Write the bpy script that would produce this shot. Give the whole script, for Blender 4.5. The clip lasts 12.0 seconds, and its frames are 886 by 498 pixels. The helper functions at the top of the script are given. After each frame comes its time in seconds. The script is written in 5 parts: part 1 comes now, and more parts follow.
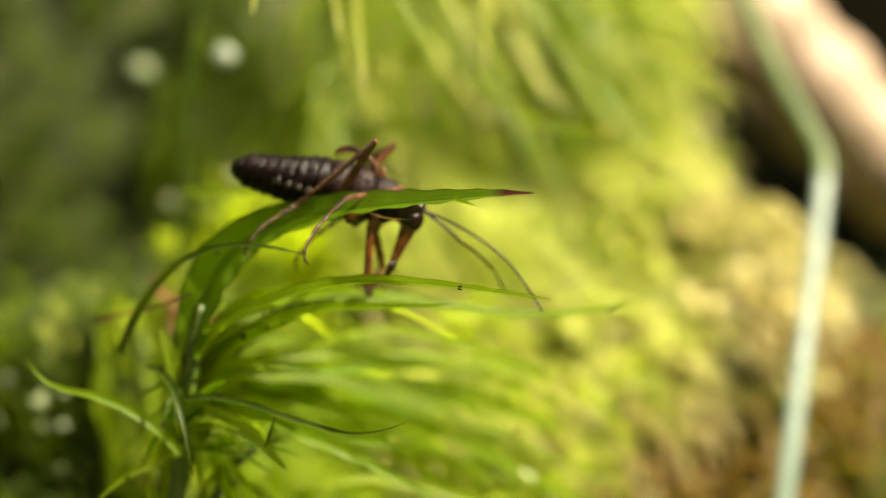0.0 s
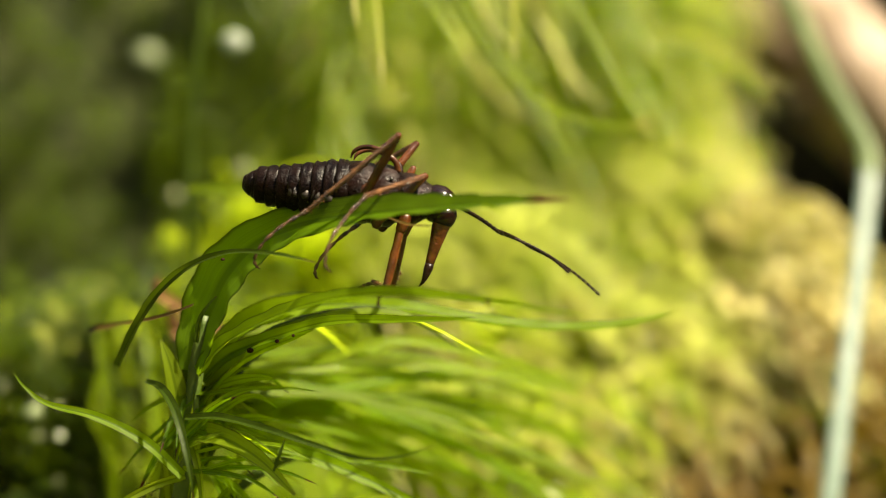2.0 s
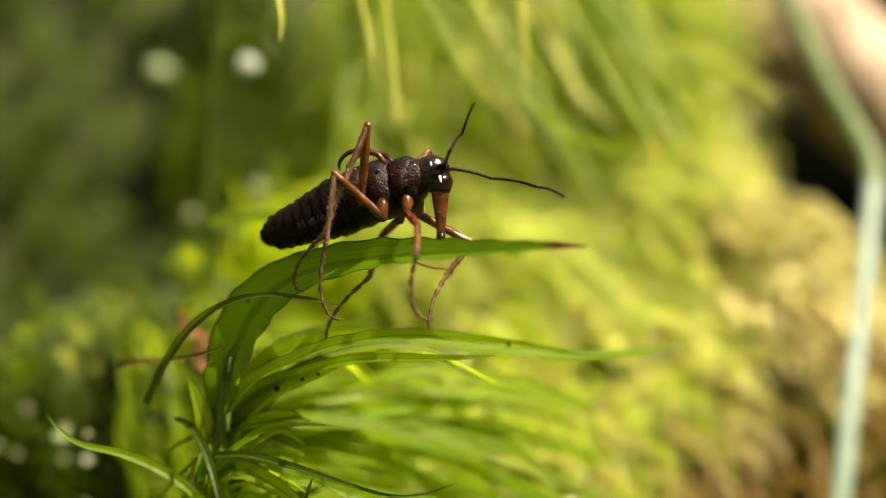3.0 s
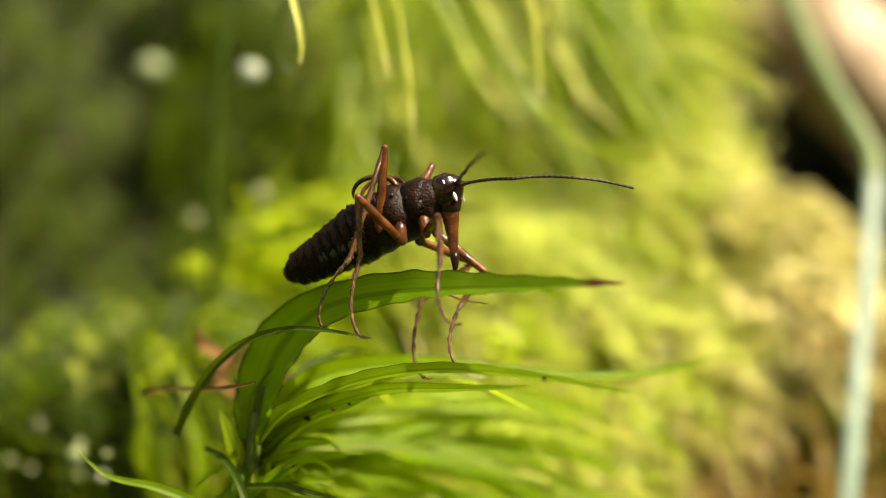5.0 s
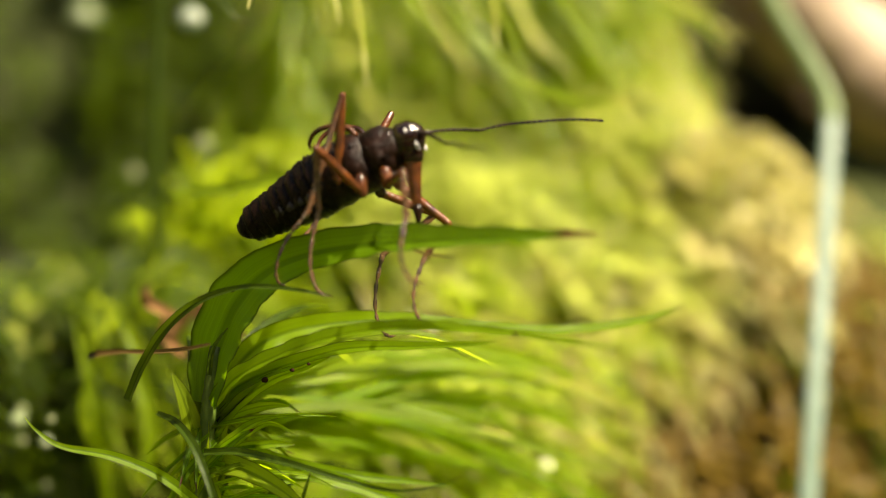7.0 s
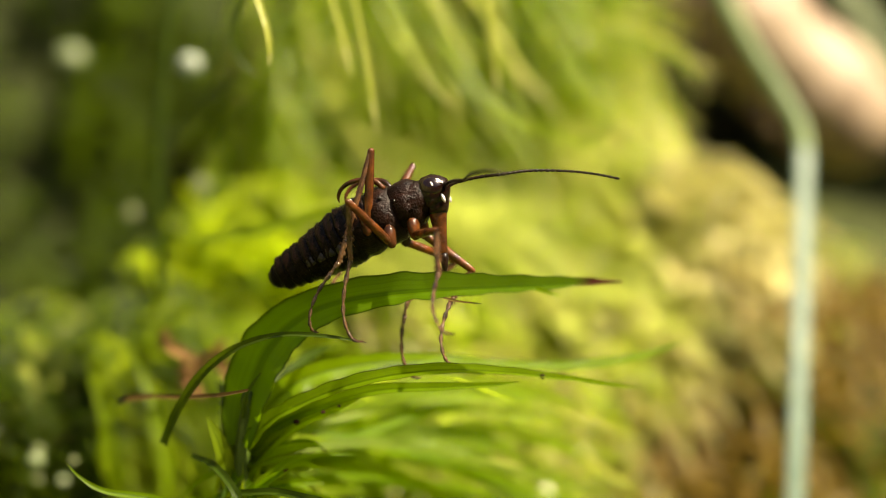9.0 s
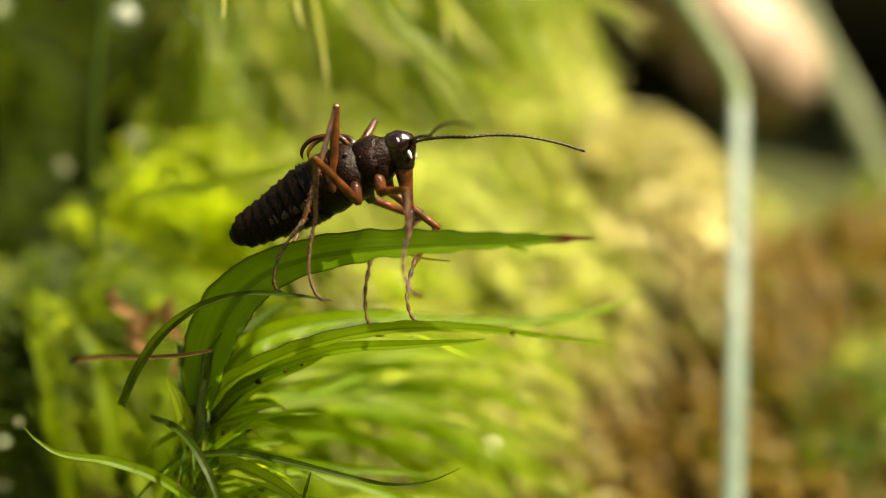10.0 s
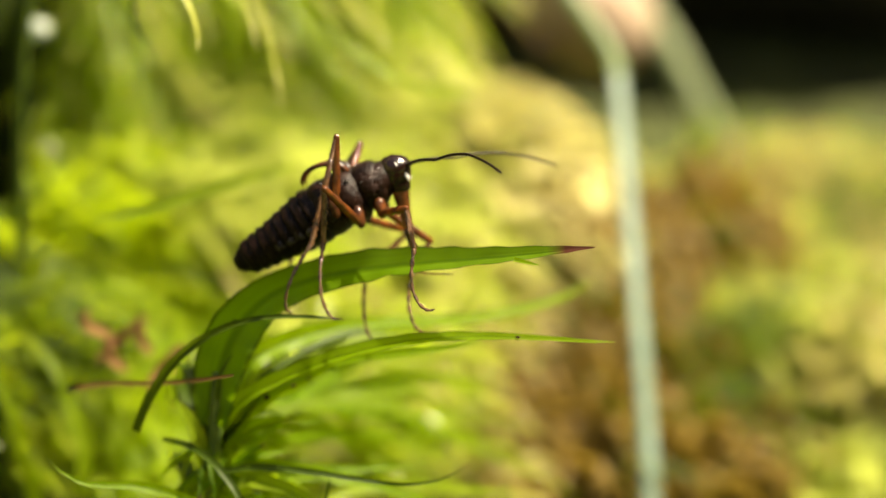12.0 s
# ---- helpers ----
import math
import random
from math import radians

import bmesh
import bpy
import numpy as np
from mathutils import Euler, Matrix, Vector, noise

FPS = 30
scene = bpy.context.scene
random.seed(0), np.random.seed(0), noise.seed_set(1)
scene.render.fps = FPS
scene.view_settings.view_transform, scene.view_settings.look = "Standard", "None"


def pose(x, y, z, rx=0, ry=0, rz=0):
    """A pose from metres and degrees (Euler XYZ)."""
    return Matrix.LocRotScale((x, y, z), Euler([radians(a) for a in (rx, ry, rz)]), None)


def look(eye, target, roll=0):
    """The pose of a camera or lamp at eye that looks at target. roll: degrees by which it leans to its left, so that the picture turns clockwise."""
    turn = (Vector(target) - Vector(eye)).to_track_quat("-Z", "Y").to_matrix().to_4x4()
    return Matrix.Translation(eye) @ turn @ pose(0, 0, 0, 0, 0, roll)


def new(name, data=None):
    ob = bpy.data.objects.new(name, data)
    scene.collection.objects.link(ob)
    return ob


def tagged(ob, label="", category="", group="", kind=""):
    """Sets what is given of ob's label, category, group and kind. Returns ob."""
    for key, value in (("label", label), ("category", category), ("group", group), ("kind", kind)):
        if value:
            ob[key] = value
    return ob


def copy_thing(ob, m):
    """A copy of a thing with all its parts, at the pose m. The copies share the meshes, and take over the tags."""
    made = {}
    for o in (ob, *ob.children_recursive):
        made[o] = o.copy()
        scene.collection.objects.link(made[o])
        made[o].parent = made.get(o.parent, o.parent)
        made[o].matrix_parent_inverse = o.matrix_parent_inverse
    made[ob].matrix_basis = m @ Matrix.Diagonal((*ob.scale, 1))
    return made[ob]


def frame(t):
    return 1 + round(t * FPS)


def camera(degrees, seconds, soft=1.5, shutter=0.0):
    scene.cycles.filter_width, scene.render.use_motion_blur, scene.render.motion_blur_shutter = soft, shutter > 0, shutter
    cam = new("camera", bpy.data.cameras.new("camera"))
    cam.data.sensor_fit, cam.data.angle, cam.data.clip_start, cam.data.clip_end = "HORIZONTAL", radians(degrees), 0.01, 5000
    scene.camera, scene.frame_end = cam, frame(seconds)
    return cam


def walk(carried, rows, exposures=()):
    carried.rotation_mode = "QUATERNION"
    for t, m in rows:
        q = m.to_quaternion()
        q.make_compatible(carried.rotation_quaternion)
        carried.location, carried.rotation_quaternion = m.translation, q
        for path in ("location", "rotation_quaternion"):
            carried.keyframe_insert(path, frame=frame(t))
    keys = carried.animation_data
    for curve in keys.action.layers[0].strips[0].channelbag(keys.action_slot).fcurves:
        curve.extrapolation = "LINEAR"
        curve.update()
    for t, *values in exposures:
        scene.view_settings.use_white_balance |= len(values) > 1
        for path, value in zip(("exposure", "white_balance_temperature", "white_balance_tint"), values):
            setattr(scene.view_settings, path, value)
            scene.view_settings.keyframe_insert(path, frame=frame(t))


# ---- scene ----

# ---- camera and its walk ----
TILT, TALL = radians(20), 20.0          # the glade slopes away under a view tilted down by 20 degrees


def site(u, v, w):
    """Millimetres to the right of, above and behind the leaf tip's plane, to world metres."""
    c, s = math.cos(TILT), math.sin(TILT)
    return Vector((u, w * c + v * s, TALL - w * s + v * c)) / 1000


PATH = [
    (0, pose(0.00298, -0.03078, 0.02685, 73.80, -0.22, 3.88)),
    (0.5, pose(0.00274, -0.02839, 0.02588, 73.27, -1.10, 3.96)),
    (1, pose(0.00269, -0.02793, 0.02618, 73.32, -0.74, 3.87)),
    (1.5, pose(0.00252, -0.02846, 0.02686, 72.77, -0.08, 4.02)),
    (2, pose(0.00256, -0.02793, 0.02652, 73.20, -0.45, 4.44)),
    (2.5, pose(0.00243, -0.02843, 0.02700, 72.53, 0.20, 3.92)),
    (3, pose(0.00219, -0.02834, 0.02814, 72.04, 0.45, 4.13)),
    (4.8, pose(0.00068, -0.02793, 0.02973, 70.52, 0.88, 2.44)),
    (5, pose(0.00075, -0.02798, 0.02977, 70.14, 0.82, 2.43)),
    (5.5, pose(0.00073, -0.02936, 0.02981, 70.01, 0.19, 1.40)),
    (6, pose(0.00013, -0.02896, 0.03046, 69.66, -0.12, 0.11)),
    (6.5, pose(0.00000, -0.02753, 0.03002, 70.00, 0.00, 0.00)),
    (7, pose(0.00006, -0.02667, 0.02936, 68.32, 0.82, -0.21)),
    (7.2, pose(-0.00021, -0.02687, 0.02951, 68.76, 0.89, -0.34)),
    (8.8, pose(-0.00173, -0.02793, 0.03036, 68.65, 0.94, -2.53)),
    (9, pose(-0.00176, -0.02784, 0.03071, 68.50, 0.97, -2.86)),
    (9.5, pose(-0.00247, -0.02722, 0.03066, 67.78, 1.40, -3.56)),
    (10, pose(-0.00325, -0.02737, 0.03072, 66.75, -0.22, -6.58)),
    (10.3, pose(-0.00421, -0.02680, 0.03110, 66.18, -0.11, -7.77)),
    (10.5, pose(-0.00489, -0.02638, 0.03137, 64.36, -0.32, -9.03)),
    (10.8, pose(-0.00534, -0.02625, 0.03134, 64.47, 0.13, -10.12)),
    (11, pose(-0.00630, -0.02691, 0.03164, 64.54, 0.04, -11.23)),
    (11.5, pose(-0.00683, -0.02709, 0.03206, 64.96, 0.01, -13.04)),
    (11.6, pose(-0.00759, -0.02673, 0.03227, 64.10, -0.22, -13.63)),
    (12, pose(-0.00841, -0.02760, 0.03332, 64.03, -0.32, -16.20)),
]
cam = camera(30.0, 12.0, soft=1.0)
cam.data.dof.use_dof = True
cam.data.dof.focus_distance = 0.0321
cam.data.dof.aperture_fstop = 48.0
walk(cam, PATH, [(0.0, 2.08, 7200, 8), (2.0, 1.98, 7250, 8), (3.0, 1.98, 7300, 8), (5.0, 2.12, 7300, 8), (6.0, 1.98, 7300, 8), (6.5, 1.98, 7300, 8), (7.2, 2.02, 7300, 8), (9.0, 1.98, 7400, 8), (10.5, 2.10, 7400, 8), (11.2, 2.26, 7400, 8), (12.0, 2.24, 7400, 8)])

# ---- world, sun ----
SUN = Vector((0.50, -0.03, 0.86)).normalized()
sky_world = bpy.data.worlds.new("sky")
scene.world = sky_world
sky_world.use_nodes = True
sky_nodes = sky_world.node_tree.nodes
sky = sky_nodes.new("ShaderNodeTexSky")
sky.sky_type, sky.sun_disc = "NISHITA", False
sky.air_density, sky.dust_density, sky.ozone_density = 0.7, 4.0, 0.6
sky.sun_elevation = math.asin(SUN.z)
sky.sun_rotation = math.atan2(SUN.x, SUN.y)
sky_world.node_tree.links.new(sky.outputs[0], sky_nodes["Background"].inputs[0])
sky_nodes["Background"].inputs[1].default_value = 0.055
lamp = bpy.data.lights.new("sun", "SUN")
lamp.energy, lamp.angle, lamp.color = 5.0, radians(0.6), (1.0, 0.90, 0.72)
sun = new("sun", lamp)
sun.matrix_world = look(SUN * 2, (0, 0, 0))


# ---- materials ----
def material(name):
    m = bpy.data.materials.new(name)
    m.use_nodes = True
    t = m.node_tree
    return m, t.nodes, t.links, t.nodes["Principled BSDF"]


def ramp(nodes, stops):
    r = nodes.new("ShaderNodeValToRGB")
    while len(r.color_ramp.elements) < len(stops):
        r.color_ramp.elements.new(0.5)
    for e, (p, c) in zip(r.color_ramp.elements, stops):
        e.position, e.color = p, (*c, 1)
    return r


def noise_tex(nodes, links, scale, detail=3, coord="Object", stretch=(1, 1, 1)):
    co = nodes.new("ShaderNodeTexCoord")
    mp = nodes.new("ShaderNodeMapping")
    mp.inputs["Scale"].default_value = stretch
    tx = nodes.new("ShaderNodeTexNoise")
    tx.inputs["Scale"].default_value, tx.inputs["Detail"].default_value = scale, detail
    links.new(co.outputs[coord], mp.inputs[0])
    links.new(mp.outputs[0], tx.inputs[0])
    return tx.outputs["Fac"]


def mixed(nodes, links, a, b, fac, mode="MIX"):
    n = nodes.new("ShaderNodeMix")
    n.data_type, n.blend_type = "RGBA", mode
    for socket, value in ((n.inputs[0], fac), (n.inputs[6], a), (n.inputs[7], b)):
        if isinstance(value, bpy.types.NodeSocket):
            links.new(value, socket)
        elif isinstance(value, tuple):
            socket.default_value = (*value, 1)
        else:
            socket.default_value = value
    return n.outputs[2]


def bumped(nodes, links, p, height, strength, distance):
    b = nodes.new("ShaderNodeBump")
    b.inputs["Strength"].default_value, b.inputs["Distance"].default_value = strength, distance
    links.new(height, b.inputs["Height"])
    links.new(b.outputs[0], p.inputs["Normal"])
    return b.outputs[0]


def leaf_material(name, dark, light, tip, through_colour, share=0.5, rough=0.4, tip_from=0.93):
    """A thin leaf: waxy sheen above, light that shines through it, fine length-wise cells and a tip of its own colour."""
    m, n, l, p = material(name)
    uv = n.new("ShaderNodeUVMap")
    sep = n.new("ShaderNodeSeparateXYZ")
    l.new(uv.outputs[0], sep.inputs[0])
    cells = noise_tex(n, l, 1.0, 4, "UV", (34, 3, 1))
    blotch = noise_tex(n, l, 900, 2)
    info, geo = n.new("ShaderNodeObjectInfo"), n.new("ShaderNodeNewGeometry")
    add = n.new("ShaderNodeMath")
    add.operation = "ADD"
    l.new(info.outputs["Random"], add.inputs[0])
    l.new(geo.outputs["Random Per Island"], add.inputs[1])
    half = n.new("ShaderNodeMath")
    half.operation = "MULTIPLY"
    half.inputs[1].default_value = 0.5
    l.new(add.outputs[0], half.inputs[0])
    hue = mixed(n, l, dark, light, half.outputs[0])
    r1 = ramp(n, [(0.32, (0.42, 0.44, 0.42)), (0.68, (1.3, 1.28, 1.3))])
    l.new(cells, r1.inputs[0])
    c1 = mixed(n, l, hue, r1.outputs[0], 0.3, "MULTIPLY")
    r2 = ramp(n, [(0.35, (0.7, 0.75, 0.6)), (0.65, (1.1, 1.08, 1.1))])
    l.new(blotch, r2.inputs[0])
    c2 = mixed(n, l, c1, r2.outputs[0], 0.6, "MULTIPLY")
    rib = n.new("ShaderNodeMath")
    rib.operation = "PINGPONG"
    rib.inputs[1].default_value = 0.5
    l.new(sep.outputs[0], rib.inputs[0])
    lines = ramp(n, [(0.0, (0.28, 0.24, 0.18)), (0.07, (1.08, 1.08, 1.08)), (0.40, (1.16, 1.16, 1.16)), (0.455, (0.72, 0.76, 0.65))])
    l.new(rib.outputs[0], lines.inputs[0])
    c2 = mixed(n, l, c2, lines.outputs[0], 1.0, "MULTIPLY")
    edge = ramp(n, [(tip_from, (0, 0, 0)), (min(1, tip_from + 0.05), (1, 1, 1))])
    l.new(sep.outputs[1], edge.inputs[0])
    c3 = mixed(n, l, c2, tip, edge.outputs[0])
    l.new(c3, p.inputs["Base Color"])
    p.inputs["Roughness"].default_value = rough
    p.inputs["Specular IOR Level"].default_value = 0.22
    normal = bumped(n, l, p, cells, 0.35, 0.00002)
    tr = n.new("ShaderNodeBsdfTranslucent")
    t1 = mixed(n, l, through_colour, r1.outputs[0], 0.28, "MULTIPLY")
    t2 = mixed(n, l, mixed(n, l, t1, hue, 0.35), lines.outputs[0], 1.0, "MULTIPLY")
    t3 = mixed(n, l, t2, tip, edge.outputs[0])
    l.new(t3, tr.inputs[0])
    l.new(normal, tr.inputs[1])
    mx = n.new("ShaderNodeMixShader")
    mx.inputs[0].default_value = share
    l.new(p.outputs[0], mx.inputs[1])
    l.new(tr.outputs[0], mx.inputs[2])
    l.new(mx.outputs[0], n["Material Output"].inputs[0])
    return m


def hard_material(name, a, b, scale, rough=0.4, bump=0.3, depth=0.00003, through_share=0.0, spec=0.5, stretch=(1, 1, 1)):
    m, n, l, p = material(name)
    tx = noise_tex(n, l, scale, 4, "Object", stretch)
    fine = noise_tex(n, l, scale * 6, 3)
    r = ramp(n, [(0.3, a), (0.7, b)])
    l.new(tx, r.inputs[0])
    l.new(r.outputs[0], p.inputs["Base Color"])
    rr = ramp(n, [(0.3, (rough * 0.7,) * 3), (0.7, (min(1, rough * 1.4),) * 3)])
    l.new(fine, rr.inputs[0])
    l.new(rr.outputs[0], p.inputs["Roughness"])
    p.inputs["Specular IOR Level"].default_value = spec
    bumped(n, l, p, fine, bump, depth)
    if through_share:
        tr = n.new("ShaderNodeBsdfTranslucent")
        l.new(r.outputs[0], tr.inputs[0])
        mx = n.new("ShaderNodeMixShader")
        mx.inputs[0].default_value = through_share
        l.new(p.outputs[0], mx.inputs[1])
        l.new(tr.outputs[0], mx.inputs[2])
        l.new(mx.outputs[0], n["Material Output"].inputs[0])
    return m


BROWN_TIP = (0.075, 0.022, 0.012)
MOSS = leaf_material("moss_leaf", (0.05, 0.105, 0.003), (0.085, 0.15, 0.006), BROWN_TIP, (0.32, 0.55, 0.008), 0.64, 0.36, 0.86)
MOSS_PLAIN = leaf_material("moss_leaf_plain", (0.08, 0.15, 0.004), (0.16, 0.25, 0.008), (0.22, 0.25, 0.03), (0.60, 0.82, 0.014), 0.72, 0.38, 0.95)
MOSS_MID = leaf_material("moss_leaf_inner", (0.09, 0.14, 0.006), (0.15, 0.21, 0.012), (0.20, 0.22, 0.03), (0.58, 0.72, 0.025), 0.7, 0.42, 0.95)
# for withered leaves, and for shoots whose dark colour stands in for shade
MOSS_DARK = leaf_material("moss_leaf_old_shade", (0.022, 0.042, 0.0015), (0.045, 0.075, 0.004), BROWN_TIP, (0.12, 0.18, 0.005), 0.55, 0.42, 0.93)
MOSS_BACK = leaf_material("moss_carpet", (0.17, 0.22, 0.03), (0.34, 0.375, 0.09), (0.48, 0.46, 0.18), (0.66, 0.72, 0.15), 0.68, 0.24, 0.85)
MOSS_HILL = leaf_material("mound_moss", (0.15, 0.24, 0.012), (0.32, 0.40, 0.036), (0.46, 0.48, 0.08), (0.76, 0.92, 0.065), 0.72, 0.3, 0.88)
MOSS_DRAPE = leaf_material("draped_moss", (0.09, 0.155, 0.006), (0.24, 0.31, 0.022), (0.42, 0.42, 0.08), (0.54, 0.70, 0.035), 0.66, 0.26, 0.8)
MOSS_STRAW = leaf_material("straw_moss", (0.32, 0.35, 0.06), (0.52, 0.53, 0.13), (0.66, 0.63, 0.24), (0.72, 0.74, 0.12), 0.55, 0.28, 0.8)
LITTER = leaf_material("brown_litter", (0.06, 0.040, 0.006), (0.15, 0.097, 0.016), (0.20, 0.135, 0.03), (0.22, 0.15, 0.018), 0.4, 0.5, 0.9)
MOSS_YELLOW = leaf_material("yellow_moss", (0.15, 0.135, 0.03), (0.33, 0.30, 0.10), (0.44, 0.39, 0.16), (0.48, 0.45, 0.14), 0.55, 0.26, 0.85)
# straw colour, lightened in place of strong sun on the shoots
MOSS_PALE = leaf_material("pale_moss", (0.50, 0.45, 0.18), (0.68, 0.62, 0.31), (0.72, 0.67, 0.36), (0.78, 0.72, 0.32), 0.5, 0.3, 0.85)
MOSS_RED = leaf_material("reddish_leaf", (0.16, 0.07, 0.03), (0.27, 0.15, 0.07), (0.16, 0.08, 0.04), (0.34, 0.19, 0.09), 0.4, 0.5, 0.9)
DEAD = leaf_material("dead_leaf", (0.09, 0.05, 0.012), (0.12, 0.075, 0.02), (0.012, 0.008, 0.006), (0.14, 0.07, 0.02), 0.3, 0.5, 0.8)
GRASS = hard_material("grass_blade", (0.105, 0.16, 0.115), (0.175, 0.24, 0.195), 1500, 0.36, 0.4, 0.00003, 0.3, 0.4)
GRASS_DULL = hard_material("grass_fold", (0.10, 0.16, 0.05), (0.18, 0.25, 0.10), 1200, 0.45, 0.3, 0.00002, 0.4)
STEM = hard_material("moss_stem", (0.045, 0.085, 0.008), (0.09, 0.14, 0.016), 1800, 0.5, 0.5, through_share=0.3)
SOIL = hard_material("mossy_soil", (0.010, 0.013, 0.003), (0.040, 0.050, 0.009), 260, 0.9, 0.9, 0.0006, spec=0.2)
TWIG = hard_material("pale_twig", (0.17, 0.115, 0.075), (0.31, 0.235, 0.16), 300, 0.6, 0.6, 0.0001, stretch=(6, 6, 0.6))
TWIG_BARK = hard_material("twig_bark", (0.08, 0.048, 0.03), (0.19, 0.12, 0.08), 400, 0.7, 0.8, 0.0002)
# paler grass, makes up for light that twig and log block
GRASS_LIT = hard_material("lit_grass", (0.28, 0.34, 0.18), (0.42, 0.48, 0.30), 1200, 0.45, 0.3, 0.00002, 0.4)
# near-black, stands in for the forest shade behind the moss
LOG_SHADE = hard_material("log_shade", (0.010, 0.009, 0.006), (0.035, 0.028, 0.016), 60, 0.9, 1.0, 0.002)
GRAIN = hard_material("pale_grain", (0.07, 0.10, 0.04), (0.15, 0.18, 0.09), 2500, 0.25, 0.4)
GRAIN_WHITE = hard_material("white_grain", (0.20, 0.26, 0.20), (0.40, 0.44, 0.36), 2500, 0.2, 0.4, through_share=0.4)
# drops with the wet glint put into their colour, dim and bright
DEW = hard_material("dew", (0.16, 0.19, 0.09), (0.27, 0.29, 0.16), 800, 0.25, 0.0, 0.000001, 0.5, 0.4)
DEW_GLINT = hard_material("dew_glint", (0.66, 0.68, 0.40), (0.84, 0.84, 0.60), 800, 0.15, 0.0, 0.000001, 0.45, 0.8)
# colour of the unseen ring that tints the bounced light
BOUNCE = hard_material("bounce_wall", (0.10, 0.09, 0.025), (0.22, 0.20, 0.06), 3, 0.9, 0.3, 0.01)
FOOT = hard_material("dark_foot", (0.003, 0.0015, 0.001), (0.15, 0.075, 0.032), 5200, 0.10, 0.9, 0.00005, 0.2, 1.0, (0.9, 2.2, 2.2))
SPECK = hard_material("dark_speck", (0.010, 0.004, 0.003), (0.03, 0.012, 0.006), 5000, 0.8, 0.5, spec=0.05)
CHITIN = hard_material("black_chitin", (0.0007, 0.0004, 0.0003), (0.0060, 0.0024, 0.0012), 4800, 0.30, 0.7, 0.00002, spec=0.10)
CHITIN_GLOSS = hard_material("glossy_chitin", (0.003, 0.0011, 0.0008), (0.011, 0.004, 0.002), 3000, 0.18, 0.4, 0.000012, spec=0.3)
PITTED = hard_material("pitted_chitin", (0.0010, 0.0005, 0.0004), (0.013, 0.0046, 0.0022), 3800, 0.34, 0.9, 0.00003, spec=0.12)
FACE_GLINT = hard_material("face_glint", (0.42, 0.40, 0.38), (0.66, 0.64, 0.60), 6000, 0.16, 0.4, 0.00002, 0.1, 1.0)
GLINT = hard_material("glint_bead", (0.006, 0.005, 0.004), (0.02, 0.015, 0.012), 2000, 0.24, 0.3, 0.00001, spec=1.0)
EYE = hard_material("eye", (0.003, 0.0014, 0.0010), (0.008, 0.003, 0.002), 900, 0.14, 0.0, 0.000001, spec=0.5)
PALE = hard_material("pale_membrane", (0.003, 0.002, 0.0012), (0.020, 0.013, 0.006), 5200, 0.5, 0.6, 0.00002, 0.05)
AMBER = hard_material("amber_leg", (0.028, 0.008, 0.003), (0.20, 0.060, 0.012), 3000, 0.14, 0.9, 0.00003, 0.45, 1.0)
DUSKY = hard_material("dusky_leg", (0.015, 0.006, 0.003), (0.12, 0.040, 0.013), 3200, 0.16, 0.6, 0.00001, 0.3)
DARK = hard_material("dark_leg", (0.003, 0.0015, 0.0012), (0.016, 0.008, 0.004), 3200, 0.3, 0.3, 0.00001, spec=0.15)


BANDED = hard_material("speckled_leg", (0.006, 0.003, 0.002), (0.26, 0.115, 0.045), 5600, 0.10, 1.0, 0.00005, 0.35, 1.0, (0.9, 2.2, 2.2))


# ---- mesh helpers ----
def mesh_of(name, verts, faces, mat, uvs=None, smooth=True):
    me = bpy.data.meshes.new(name)
    me.from_pydata([tuple(v) for v in verts], [], faces)
    if uvs:
        layer = me.uv_layers.new(name="UVMap")
        flat = [c for f in faces for i in f for c in uvs[i]]
        layer.data.foreach_set("uv", flat)
    me.materials.append(mat)
    if smooth:
        me.polygons.foreach_set("use_smooth", [True] * len(me.polygons))
    me.update()
    return me


def part(name, me, parent=None, label=""):
    ob = new(name, me)
    if parent:
        ob.parent = parent
    return tagged(ob, label)


def spline(points, n):
    """n + 1 points of a smooth curve through the given ones (any number of components)."""
    p = [np.array(q, float) for q in points]
    p = [2 * p[0] - p[1]] + p + [2 * p[-1] - p[-2]]
    m, out = len(p) - 3, []
    for i in range(n + 1):
        s = i / n * m
        k = min(int(s), m - 1)
        s -= k
        a, b, c, d = p[k:k + 4]
        out.append(0.5 * (2 * b + (c - a) * s + (2 * a - 5 * b + 4 * c - d) * s * s + (3 * b - a - 3 * c + d) * s ** 3))
    return out


